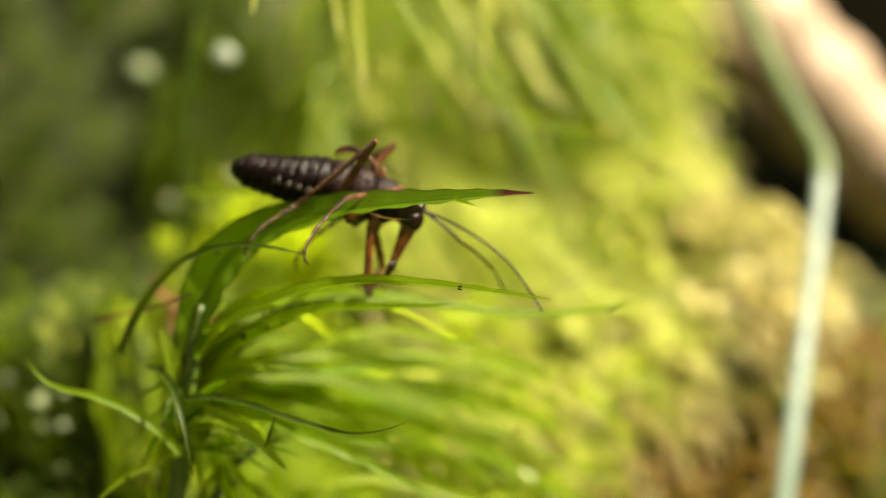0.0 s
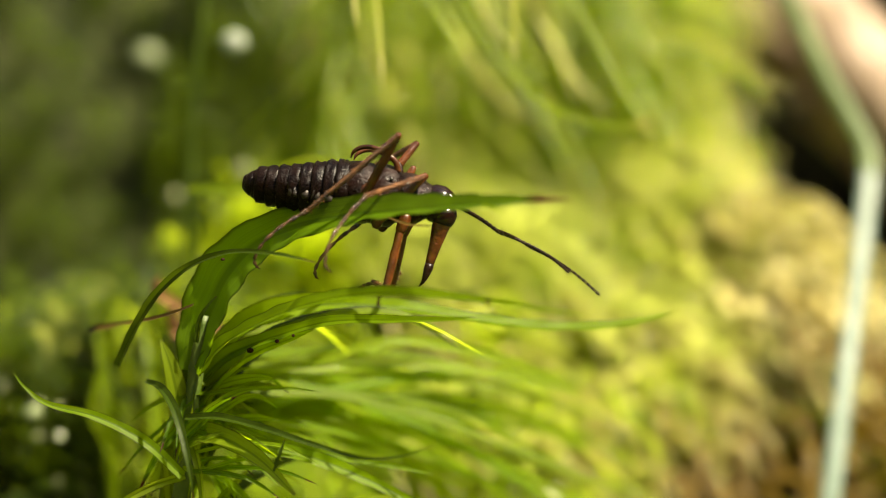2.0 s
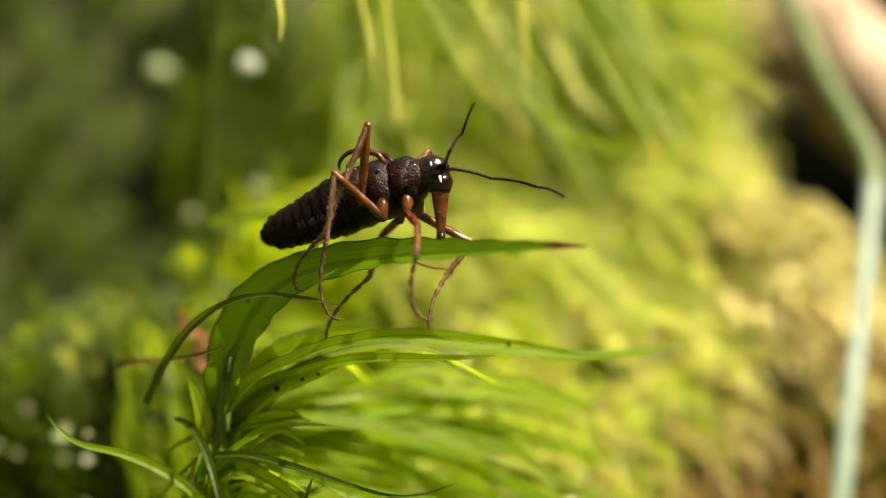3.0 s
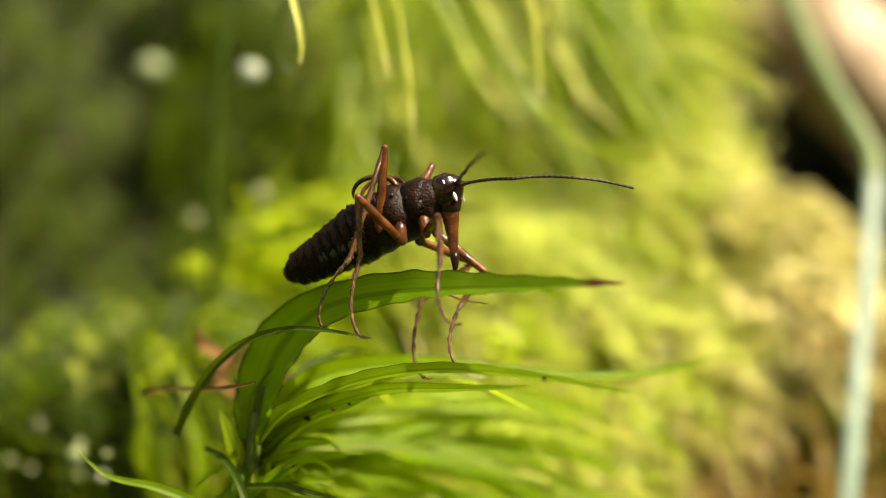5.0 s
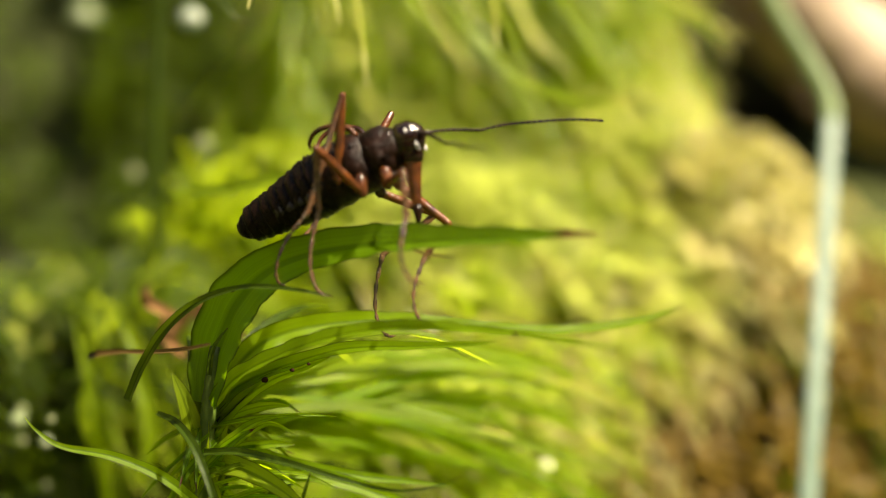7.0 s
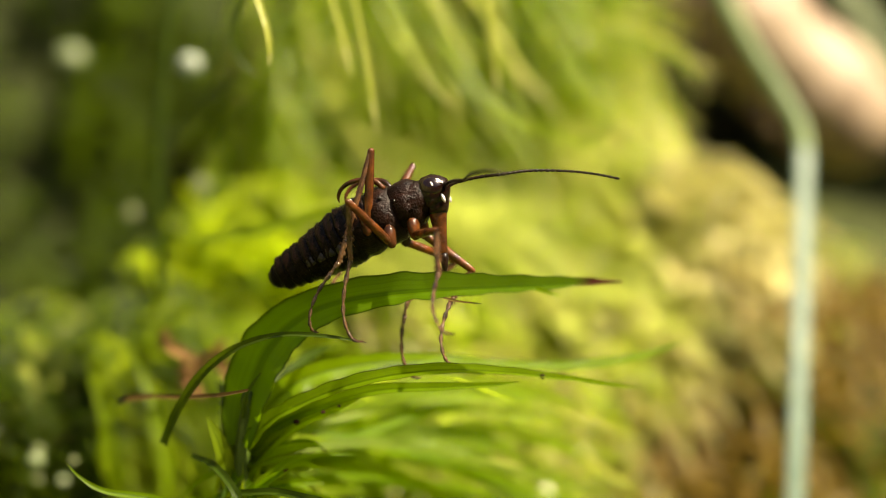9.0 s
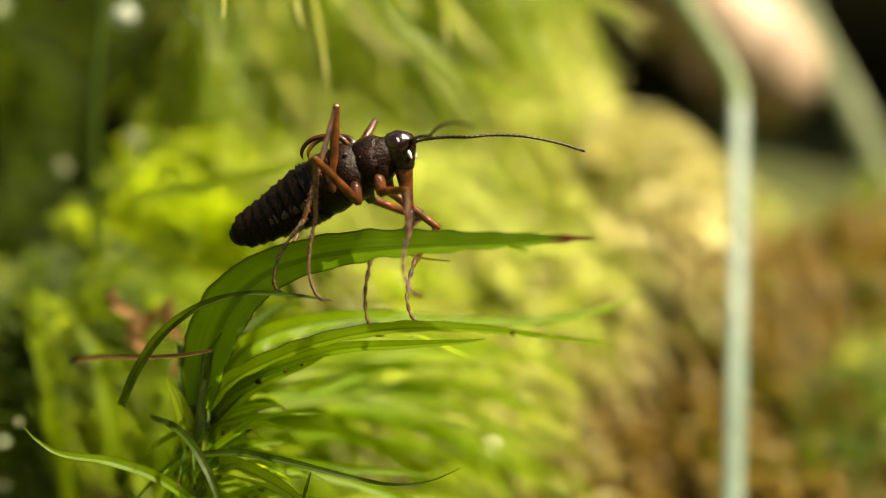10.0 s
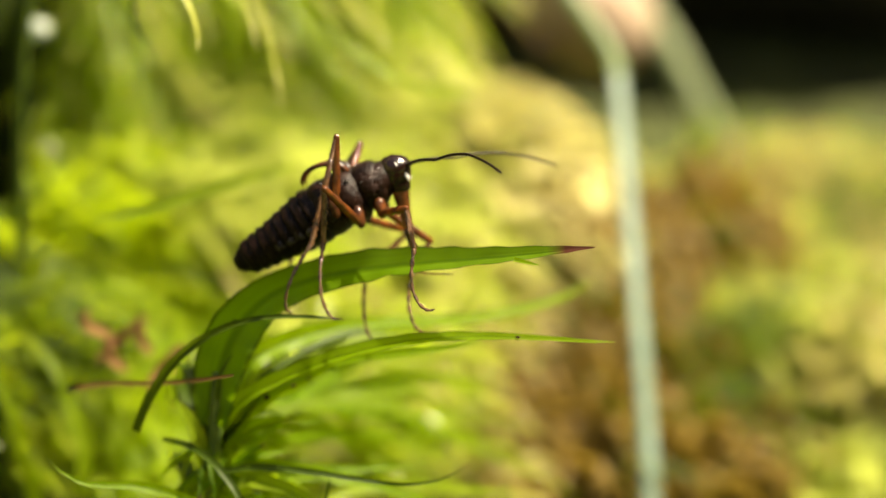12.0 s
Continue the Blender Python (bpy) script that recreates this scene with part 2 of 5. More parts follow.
def blade(centre, widths, face, n_across=4, fold=0.25, wave=0.0, seed=0, ragged=0.0):
    """Vertices, faces and uvs of a leaf: a folded sheet along centre (vectors), whose face looks to the vector `face`."""
    rnd = random.Random(seed)
    phase = rnd.uniform(0, 6)
    verts, faces, uvs = [], [], []
    m = len(centre)
    for i, (c, wd) in enumerate(zip(centre, widths)):
        a, b = centre[max(0, i - 1)], centre[min(m - 1, i + 1)]
        t = (b - a).normalized()
        side = t.cross(face[i] if isinstance(face, list) else face)
        side = side.normalized() if side.length > 1e-9 else Vector((0, 0, 1))
        nor = side.cross(t)
        for j in range(n_across + 1):
            x = 2 * j / n_across - 1
            up = fold * wd * 0.5 * (abs(x) - 0.5) + wave * wd * math.sin(phase + i * 0.9 + x * 1.5) * abs(x)
            tooth = 1 + rnd.uniform(-ragged, ragged) if abs(x) > 0.99 else 1
            verts.append(c + side * (x * tooth * wd / 2) + nor * up)
            uvs.append((0.5 + x / 2, i / (m - 1)))
    k = n_across + 1
    for i in range(m - 1):
        for j in range(n_across):
            faces.append((i * k + j, i * k + j + 1, (i + 1) * k + j + 1, (i + 1) * k + j))
    return verts, faces, uvs


def loft(centre, radii, n=12, up=Vector((0, 0, 1)), rough=0.0, seed=0):
    """A closed round body along centre; radii are (across, high)."""
    rnd = random.Random(seed)
    verts, faces = [], []
    m = len(centre)
    for i, (c, r) in enumerate(zip(centre, radii)):
        t = (centre[min(m - 1, i + 1)] - centre[max(0, i - 1)]).normalized()
        side = t.cross(up)
        side = side.normalized() if side.length > 1e-9 else Vector((0, 1, 0))
        top = side.cross(t)
        ra, rb = r if isinstance(r, tuple) else (r, r)
        for j in range(n):
            a = 2 * math.pi * j / n
            f = 1 + rnd.uniform(-rough, rough)
            verts.append(c + side * (math.cos(a) * ra * f) + top * (math.sin(a) * rb * f))
    for i in range(m - 1):
        for j in range(n):
            k = (j + 1) % n
            faces.append((i * n + j, i * n + k, (i + 1) * n + k, (i + 1) * n + j))
    faces.append(tuple(reversed(range(n))))
    faces.append(tuple(range((m - 1) * n, m * n)))
    return verts, faces


def joined(pieces):
    verts, faces, uvs = [], [], []
    for pc in pieces:
        o = len(verts)
        verts += pc[0]
        faces += [tuple(i + o for i in f) for f in pc[1]]
        uvs += pc[2] if len(pc) > 2 else [(0, 0)] * len(pc[0])
    return verts, faces, uvs


TOWARDS = site(0, 0, -1) - site(0, 0, 0)
UPWARDS = site(0, 1, 0) - site(0, 0, 0)
MM = 0.001


# ---- ground ----
def sig(x):
    return 1 / (1 + math.exp(-max(-60, min(60, x))))


def height(x, y):
    """The soil's height in millimetres at a place in millimetres."""
    z = 1.2 * noise.noise(Vector((x * 0.09, y * 0.09, 0))) + 0.5 * noise.noise(Vector((x * 0.35, y * 0.35, 4)))
    bank = 3.0 * sig((0.0 - x) / 1.5) * sig((y - 10) / 1.0) * sig((x + 7) / 1.0) * sig((20 - y) / 2)
    climb = max(0.0, min(1.0, (y - 11.0) / 27.0))
    hill = 16.0 * climb * sig((7.0 + 0.06 * (y - 12) - x) / 1.6) * sig((x + 7.6 - 0.14 * (y - 14)) / 0.9)
    ridge = 14.0 * sig((y - 40) / 3.0) * sig((4 - x) / 2.0)
    knoll = 4.6 * math.exp(-((x - 10) / 4.0) ** 2 - ((y - 23) / 5.0) ** 2)
    mound = 1.2 * math.exp(-((x - 25) / 8.0) ** 2 - ((y - 36) / 6.0) ** 2)
    hill = max(hill, ridge)
    swell = 2.0 * math.exp(-((x - 2.0) / 5.0) ** 2 - ((y - 15) / 5.0) ** 2)
    side = 7.2 * sig((-7.0 - x) / 0.8) * sig((y - 9.5) / 1.0) * sig((21 - y) / 2.0) * sig((x + 20) / 2.0)
    hill += side
    left = 10.0 * sig((-8.0 - x) / 1.5) * max(0.0, min(1.0, (y - 22) / 36.0))
    return z + bank + hill + knoll + mound + swell + left


def build_ground():
    near = [(-60 + 1.5 * i) for i in range(88)]
    xs = [-60000, -9000, -2000, -500, -150] + near + [150, 500, 2000, 9000, 60000]
    ys = [y + 30 for y in xs]
    verts = [(x * MM, y * MM, (height(x, y) if abs(x) < 200 and abs(y) < 200 else 0) * MM) for y in ys for x in xs]
    k = len(xs)
    faces = [(j * k + i, j * k + i + 1, (j + 1) * k + i + 1, (j + 1) * k + i) for j in range(k - 1) for i in range(k - 1)]
    ob = new("ground", mesh_of("ground", verts, faces, SOIL))
    tagged(ob, "dark damp forest soil under the moss", "soil", kind="structure")


build_ground()


def build_bounce_wall():
    """An added ring, far outside the view, that bounces warm green light onto the insect."""
    verts, faces, n = [], [], 48
    for k in range(3):
        for i in range(n):
            a = 2 * math.pi * i / n
            r = 4.0 + 0.25 * math.sin(i * 2.1) + 0.1 * k
            verts.append((r * math.cos(a), r * math.sin(a), (-0.05, 1.3, 2.6 + 0.35 * math.sin(i * 3.7))[k]))
    for k in range(2):
        for i in range(n):
            j = (i + 1) % n
            faces.append((k * n + i, k * n + j, (k + 1) * n + j, (k + 1) * n + i))
    tagged(new("backdrop", mesh_of("backdrop", verts, faces, BOUNCE)), "unseen green-brown ring added round the glade for warm bounce light", "forest", kind="structure")


build_bounce_wall()

# ---- the moss plant that carries the insect ----
# centre points (right, up, behind, width) in millimetres
LEAVES = {
    "broad": [(-4.69, -4.23, 3.9, 0.68), (-4.48, -3.22, 3.8, 1.04), (-4.05, -2.27, 3.6, 1.1), (-3.36, -1.62, 3.4, 0.89), (-2.49, -1.28, 3, 0.75), (-1.45, -1.1, 2.4, 0.74), (-0.56, -1.03, 1.8, 0.66), (0.39, -1, 1.1, 0.48), (1.32, -0.97, 0.5, 0.33), (2.06, -0.94, 0.1, 0.18), (2.67, -0.94, -0.1, 0.03)],
    "upper": [(-4.59, -4.37, 4.6, 0.39), (-4.08, -3.48, 4.6, 0.49), (-3.36, -2.98, 4.8, 0.51), (-2.17, -2.76, 5.1, 0.45), (-0.72, -2.78, 5.4, 0.38), (0.9, -2.96, 5.8, 0.29), (2.46, -3.07, 6.2, 0.27), (4.06, -2.93, 6.5, 0.2), (5.06, -2.63, 6.7, 0.02)],
    "dotted": [(-4.54, -4.23, 3.8, 0.34), (-4.02, -3.65, 3.5, 0.4), (-3.04, -3.13, 2.8, 0.37), (-1.99, -2.77, 2.2, 0.34), (-0.76, -2.59, 1.7, 0.28), (0.45, -2.62, 1.3, 0.21), (1.63, -2.74, 0.8, 0.13), (2.48, -2.86, 0.4, 0.09), (3.06, -2.93, 0.2, 0.02)],
    "under": [(-4.58, -4.41, 4.2, 0.3), (-4.01, -3.86, 4.1, 0.34), (-2.99, -3.44, 3.8, 0.29), (-1.89, -3.13, 3.4, 0.25), (-0.6, -3.07, 3, 0.18), (0.47, -3.03, 2.7, 0.09), (0.96, -2.98, 2.6, 0.02)],
    "spotted": [(-4.63, -4.87, 4.2, 0.34), (-4.15, -4.31, 4.1, 0.32), (-3.46, -3.81, 3.9, 0.27), (-2.78, -3.53, 3.7, 0.18), (-2.21, -3.31, 3.5, 0.03)],
    "tick": [(-6.26, -4.17, 4.2, 0.184), (-5.93, -3.48, 4, 0.2), (-5.39, -2.73, 3.6, 0.2), (-4.65, -2.17, 3.1, 0.16), (-3.74, -1.89, 2.6, 0.112), (-2.8, -1.92, 2.25, 0.08), (-2.01, -2.06, 2.1, 0.016)],
    "dead": [(-4.34, -2.92, 2.3, 0.06), (-4.97, -3.09, 3.2, 0.1), (-5.76, -3.23, 4.3, 0.1), (-6.64, -3.33, 5.6, 0.12), (-7.26, -3.42, 6.2, 0.17), (-7.52, -3.51, 6.4, 0.1)],
    "curl": [(-4.66, -5.1, 3.4, 0.139), (-3.91, -5.04, 3, 0.155), (-2.96, -5.2, 2.6, 0.139), (-2.02, -5.44, 2.3, 0.101), (-1.07, -5.65, 2.1, 0.063), (-0.34, -5.6, 1.9, 0.038), (0.3, -5.37, 1.86, 0.008)],
    "drop": [(-5.72, -4.45, 4.4, 0.096), (-5.23, -4.53, 3.6, 0.15), (-4.82, -4.84, 3, 0.174), (-4.53, -5.32, 2.6, 0.156), (-4.31, -5.96, 2.4, 0.114), (-4.19, -6.63, 2.4, 0.018)],
    "low": [(-5.65, -6.64, 5.2, 0.282), (-4.9, -5.58, 4.4, 0.486), (-4.12, -5.45, 3.8, 0.45), (-3.17, -5.8, 3.2, 0.294), (-2.35, -6.45, 2.8, 0.066)],
    "low2": [(-4.51, -4.99, 4.8, 0.21), (-3.28, -5.5, 4.8, 0.24), (-1.88, -5.84, 5, 0.21), (-0.67, -6.03, 5.2, 0.126), (0.08, -6.16, 5.3, 0.024)],
    "low3": [(-3.75, -5.6, 4.6, 0.276), (-2.37, -5.87, 4.8, 0.306), (-1.19, -6.31, 5, 0.252), (0.01, -6.89, 5.2, 0.156), (1.23, -7.53, 5.4, 0.03)],
    "lowleft": [(-4.75, -6.26, 3.8, 0.204), (-5.47, -5.61, 3.6, 0.228), (-6.41, -5.15, 3.4, 0.198), (-7.36, -4.93, 3.3, 0.12), (-7.84, -4.62, 3.3, 0.06), (-8.07, -4.35, 3.3, 0.012)],
    "thread": [(-2.74, -6.01, 2.6, 0.05), (-2.63, -5.65, 2.6, 0.07), (-2.55, -5.41, 2.6, 0.02)],
    "hair": [(-4.57, -3.64, 3.7, 0.11), (-4.49, -3.19, 3.6, 0.1), (-4.33, -2.91, 3.55, 0.06), (-4.17, -2.72, 3.55, 0.02)],
    "hook": [(-4.51, 6.29, 6.6, 0.1), (-4.17, 5.26, 6.2, 0.14), (-3.95, 4.5, 5.9, 0.13), (-3.88, 3.99, 5.8, 0.1), (-3.93, 3.64, 5.8, 0.02)],
    "hook2": [(-4.095, 6.426, 9.2, 0.13), (-4.725, 5.418, 9.2, 0.15), (-4.914, 4.7145, 9.2, 0.15), (-4.788, 4.1265, 9.2, 0.12), (-4.4205, 3.7485, 9.2, 0.03)],
    "band": [(-6.3, -0.08, 10, 0.18), (-5.01, 0.02, 10, 0.3), (-3.56, 0.29, 10, 0.29), (-2.23, 0.55, 10, 0.23), (-1.17, 0.68, 10, 0.06)],
    "arc1": [(-3.73, -5.34, 7.5, 0.21), (-2.54, -4.91, 8, 0.28), (-0.94, -4.93, 8.6, 0.3), (0.41, -5.3, 9, 0.24), (1.54, -5.76, 9.4, 0.06)],
    "arc2": [(-3.03, -5.19, 8.5, 0.21), (-0.89, -4.78, 9, 0.26), (1.13, -4.98, 10, 0.3), (2.82, -5.66, 11, 0.28), (4.33, -6.61, 11.5, 0.08)],
    "arc3": [(-2.8, -7.46, 6.5, 0.2), (-1.48, -6.94, 7, 0.28), (0.37, -7.17, 7.6, 0.28), (2.46, -7.86, 8.4, 0.21), (4.36, -8.44, 9, 0.04)],
    "arc4": [(-2.82, -4.01, 7.5, 0.21), (-1.07, -3.49, 8, 0.28), (0.86, -3.72, 9, 0.29), (2.63, -4.28, 10, 0.22), (4.03, -5.16, 10.5, 0.04)],
    "side1": [(-8.41, -7.8, 12.5, 0.26), (-8.63, -6.06, 12.5, 0.33), (-8.87, -4.66, 12.7, 0.28), (-9.14, -3.53, 12.9, 0.14), (-9.33, -2.68, 13, 0.03)],
    "side2": [(-7.34, -7.06, 11.5, 0.25), (-7.13, -5.82, 11.5, 0.43), (-7.39, -4.58, 11.7, 0.4), (-7.68, -3.65, 12.1, 0.21), (-8.21, -2.97, 12.5, 0.04)],
    "side3": [(-8.15, -6.76, 11.7, 0.17), (-8.6, -5.86, 11.3, 0.2), (-8.68, -5.06, 11.1, 0.17), (-8.39, -4.24, 11, 0.12), (-8.18, -4.01, 11, 0.04)],
    "nub": [(1.13, -1.04, 0.35, 0.1), (1.35, -1.11, 0.2, 0.08), (1.56, -1.18, 0.1, 0.02)],
    "splinter": [(-0.76, -1.14, 2.5, 0.04), (-0.31, -1.3, 2, 0.05), (0.21, -1.36, 1.6, 0.02)],
}
STYLE = {
    "hook": (MOSS_STRAW, "thin straw-coloured hooked leaf"), "hook2": (MOSS_DARK, ""),
    "band": (MOSS_MID, ""),
    "broad": (MOSS, "broad glossy green moss leaf with a brown tip"),
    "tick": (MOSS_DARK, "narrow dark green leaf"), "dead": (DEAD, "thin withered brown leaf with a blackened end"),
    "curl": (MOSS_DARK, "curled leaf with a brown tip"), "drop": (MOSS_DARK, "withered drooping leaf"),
    "arc1": (MOSS_DRAPE, ""), "arc2": (MOSS_DRAPE, ""), "arc3": (MOSS_DRAPE, ""), "arc4": (MOSS_DRAPE, ""),
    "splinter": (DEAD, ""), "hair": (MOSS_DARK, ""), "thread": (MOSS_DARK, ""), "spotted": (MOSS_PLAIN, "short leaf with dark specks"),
    "side1": (MOSS_MID, ""), "side2": (MOSS_MID, ""), "side3": (MOSS_MID, ""), "low": (MOSS_MID, ""),
}
FACE = {
    "broad": TOWARDS + 0.75 * UPWARDS, "upper": TOWARDS + 0.9 * UPWARDS, "dotted": TOWARDS + 0.9 * UPWARDS,
    "under": TOWARDS + 0.6 * UPWARDS,
}


def build_plant():
    plant = new("moss_plant")
    plant.location = site(-4.8, -20, 5)
    plant.location.z = height(*(plant.location.xy / MM)) * MM
    tagged(plant, "bright green moss plant with long curved leaves growing from soil", "moss")
    base = plant.location.copy()
    line = [base, site(-5.3, -12, 4.8), site(-5.0, -8, 4.5), site(-4.75, -5.5, 4.2), site(-4.6, -4.0, 4.0), site(-4.45, -3.1, 3.9)]
    pts = [Vector(p) - base for p in spline(line, 24)]
    rads = [0.24 * MM * (1 - 0.5 * i / 24) for i in range(25)]
    v, f = loft(pts, rads, 10, Vector((0, 1, 0)), 0.12, 3)
    part("stem", mesh_of("stem", v, f, STEM), plant, "dark green stem")
    for k, (name, rows) in enumerate(LEAVES.items()):
        n = 90 if name in ("broad", "upper", "dotted") else 46
        fine = spline(rows, n)
        pts = [site(*p[:3]) - base for p in fine]
        wid = [max(0.012, p[3]) * MM for p in fine]
        mat, label = STYLE.get(name, (MOSS_PLAIN, ""))
        face = FACE.get(name, TOWARDS + 0.5 * UPWARDS)
        if name in ("broad", "upper", "tick"):
            # the lower part leans away from the sun, the tip lies open to it
            low = TOWARDS - 0.15 * UPWARDS + Vector((-0.0006, 0, 0))
            face = [low.lerp(face, min(1, max(0, (i / n - 0.25) / 0.3))) for i in range(n + 1)]
        v, f, uv = blade(pts, wid, face, 8, 0.45, 0.05, k, 0.03)
        part("leaf", mesh_of("leaf", v, f, mat, uv), plant, label)
    # more leaves round the lower stem
    rnd = random.Random(11)
    for i in range(26):
        s = rnd.uniform(0.15, 0.70)
        at_stem = Vector(spline(line, 50)[int(s * 50)]) - base
        turn = rnd.uniform(0, 6.283)
        out = Vector((max(-0.45, math.cos(turn)), 0.25 + abs(math.sin(turn)), 0)) + Vector((0.35, 0.1, 0))
        size = rnd.uniform(3.0, 4.6) * MM
        rows = [at_stem, at_stem + out * size * 0.3 + Vector((0, 0, size * 0.32)), at_stem + out * size * 0.68 + Vector((0, 0, size * 0.36)),
                at_stem + out * size + Vector((0, 0, size * rnd.uniform(-0.1, 0.2)))]
        pts = [Vector(p) for p in spline(rows, 12)]
        wid = [0.42 * MM * max(0.03, math.sin(math.pi * min(1, 0.22 + 0.78 * j / 12)) ** 0.8) for j in range(13)]
        v, f, uv = blade(pts, wid, Vector((-out.x * 0.6, -out.y * 0.6, 1)), 4, 0.5, 0.05, i)
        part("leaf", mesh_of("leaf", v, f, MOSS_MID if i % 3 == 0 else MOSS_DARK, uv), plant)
    # upright leaves that sheathe the stem
    for i in range(9):
        s = 0.28 + 0.34 * i / 9
        at_stem = Vector(spline(line, 50)[int(s * 50)]) - base
        out = Vector((rnd.uniform(-0.4, 0.7), rnd.uniform(0.15, 0.7), 0))
        size = rnd.uniform(2.2, 3.4) * MM
        rows = [at_stem, at_stem + out * size * 0.25 + Vector((0, 0, size * 0.35)), at_stem + out * size * 0.6 + Vector((0, 0, size * 0.72)), at_stem + out * size * 1.0 + Vector((0, 0, size * 0.95))]
        pts = [Vector(p) for p in spline(rows, 12)]
        wide = rnd.uniform(0.28, 0.46)
        wid = [wide * MM * max(0.03, math.sin(math.pi * min(1, 0.25 + 0.75 * j / 12)) ** 0.8) for j in range(13)]
        v, f, uv = blade(pts, wid, TOWARDS + UPWARDS * rnd.uniform(-0.2, 0.3) + Vector((rnd.uniform(-0.0006, 0.0006), 0, 0)), 4, 0.35, 0.06, 90 + i)
        part("leaf", mesh_of("leaf", v, f, MOSS_MID, uv), plant)
    # thin bowed leaves that fan out low behind
    for i in range(34):
        a = Vector((-4.6, rnd.uniform(-5.4, -4.0), rnd.uniform(4.4, 6.0)))
        e = Vector((rnd.uniform(0.5, 6.0), rnd.uniform(-9.5, -4.4), rnd.uniform(10, 16.0)))
        rows = [a, a.lerp(e, 0.3) + Vector((0, rnd.uniform(0.3, 0.8), 0.3)), a.lerp(e, 0.68) + Vector((0, rnd.uniform(0.4, 0.9), 0.3)), e]
        pts = [site(*p) - base for p in spline(rows, 14)]
        wide = rnd.uniform(0.09, 0.24)
        wid = [wide * MM * max(0.03, math.sin(math.pi * min(1, 0.2 + 0.8 * j / 14)) ** 0.8) for j in range(15)]
        v, f, uv = blade(pts, wid, TOWARDS * rnd.uniform(0.7, 1.2) + 0.6 * UPWARDS, 4, 0.3, 0.05, 60 + i)
        part("leaf", mesh_of("leaf", v, f, (MOSS_PLAIN, MOSS_MID, MOSS_PLAIN, MOSS_DRAPE)[i % 4], uv), plant)
    # a tuft of short narrow leaves round the node below the long ones
    for i in range(46):
        a = Vector((-4.6 + rnd.uniform(-0.3, 0.25), -5.0 + rnd.uniform(-1.3, 0.6), 4.0 + rnd.uniform(-0.3, 0.8)))
        turn = radians(rnd.uniform(-150, 40))
        way = Vector((math.cos(turn), math.sin(turn), rnd.uniform(-0.5, 0.7)))
        size = rnd.uniform(0.8, 2.6)
        bow = Vector((0, rnd.uniform(0.05, 0.35), 0)) * size
        rows = [a, a + way * size * 0.35 + bow * 0.7, a + way * size * 0.7 + bow, a + way * size + bow * rnd.uniform(0.2, 0.9)]
        pts = [site(*p) - base for p in spline(rows, 16)]
        wide = rnd.uniform(0.07, 0.22)
        wid = [wide * MM * max(0.05, math.sin(math.pi * min(1, 0.25 + 0.75 * j / 16)) ** 0.8) for j in range(17)]
        v, f, uv = blade(pts, wid, TOWARDS + UPWARDS * rnd.uniform(-0.3, 1.0) + Vector((rnd.uniform(-0.0006, 0.0006), 0, 0)), 4, 0.5, 0.05, 200 + i, 0.1)
        part("leaf", mesh_of("leaf", v, f, (MOSS_MID, MOSS_PLAIN, MOSS, MOSS_PLAIN)[i % 4], uv), plant)
    # specks on the leaves
    for p, r in ((site(1.27, -2.72, 0.98), 0.05), (site(-3.50, -3.76, 3.80), 0.06), (site(-2.95, -3.56, 3.62), 0.04),
                 (site(-4.05, -2.0, 3.45), 0.035), (site(-2.62, -3.44, 3.55), 0.03)):
        c = p - base
        line2 = [c + Vector((r * MM * q, 0, 0)) for q in (-1.2, -0.8, 0, 0.7, 1.1)]
        v, f = loft(line2, [r * MM * q for q in (0.2, 0.75, 1, 0.8, 0.2)], 8, rough=0.2, seed=int(r * 1000))
        part("speck", mesh_of("speck", v, f, SPECK), plant, "tiny dark brown speck")
    return plant


build_plant()


# ---- background moss ----
def shoot_leaf(root, out, lean, size, wide, rnd, droop):
    rows = [root, root + out * size * 0.28 + Vector((0, 0, size * 0.34)),
            root + out * size * 0.48 + lean * size * 0.22 + Vector((0, 0, size * 0.40)),
            root + out * size * 0.58 + lean * size * 0.62 + Vector((0, 0, size * droop))]
    pts = [Vector(p) for p in spline(rows, 8)]
    wid = [wide * max(0.04, math.sin(math.pi * min(1, 0.25 + 0.75 * j / 8)) ** 0.8) for j in range(9)]
    return blade(pts, wid, Vector((-out.x * 0.5 + rnd.uniform(-0.3, 0.3), -out.y * 0.5 + rnd.uniform(-0.3, 0.3), 1)), 2, 0.6, 0.0, 0)


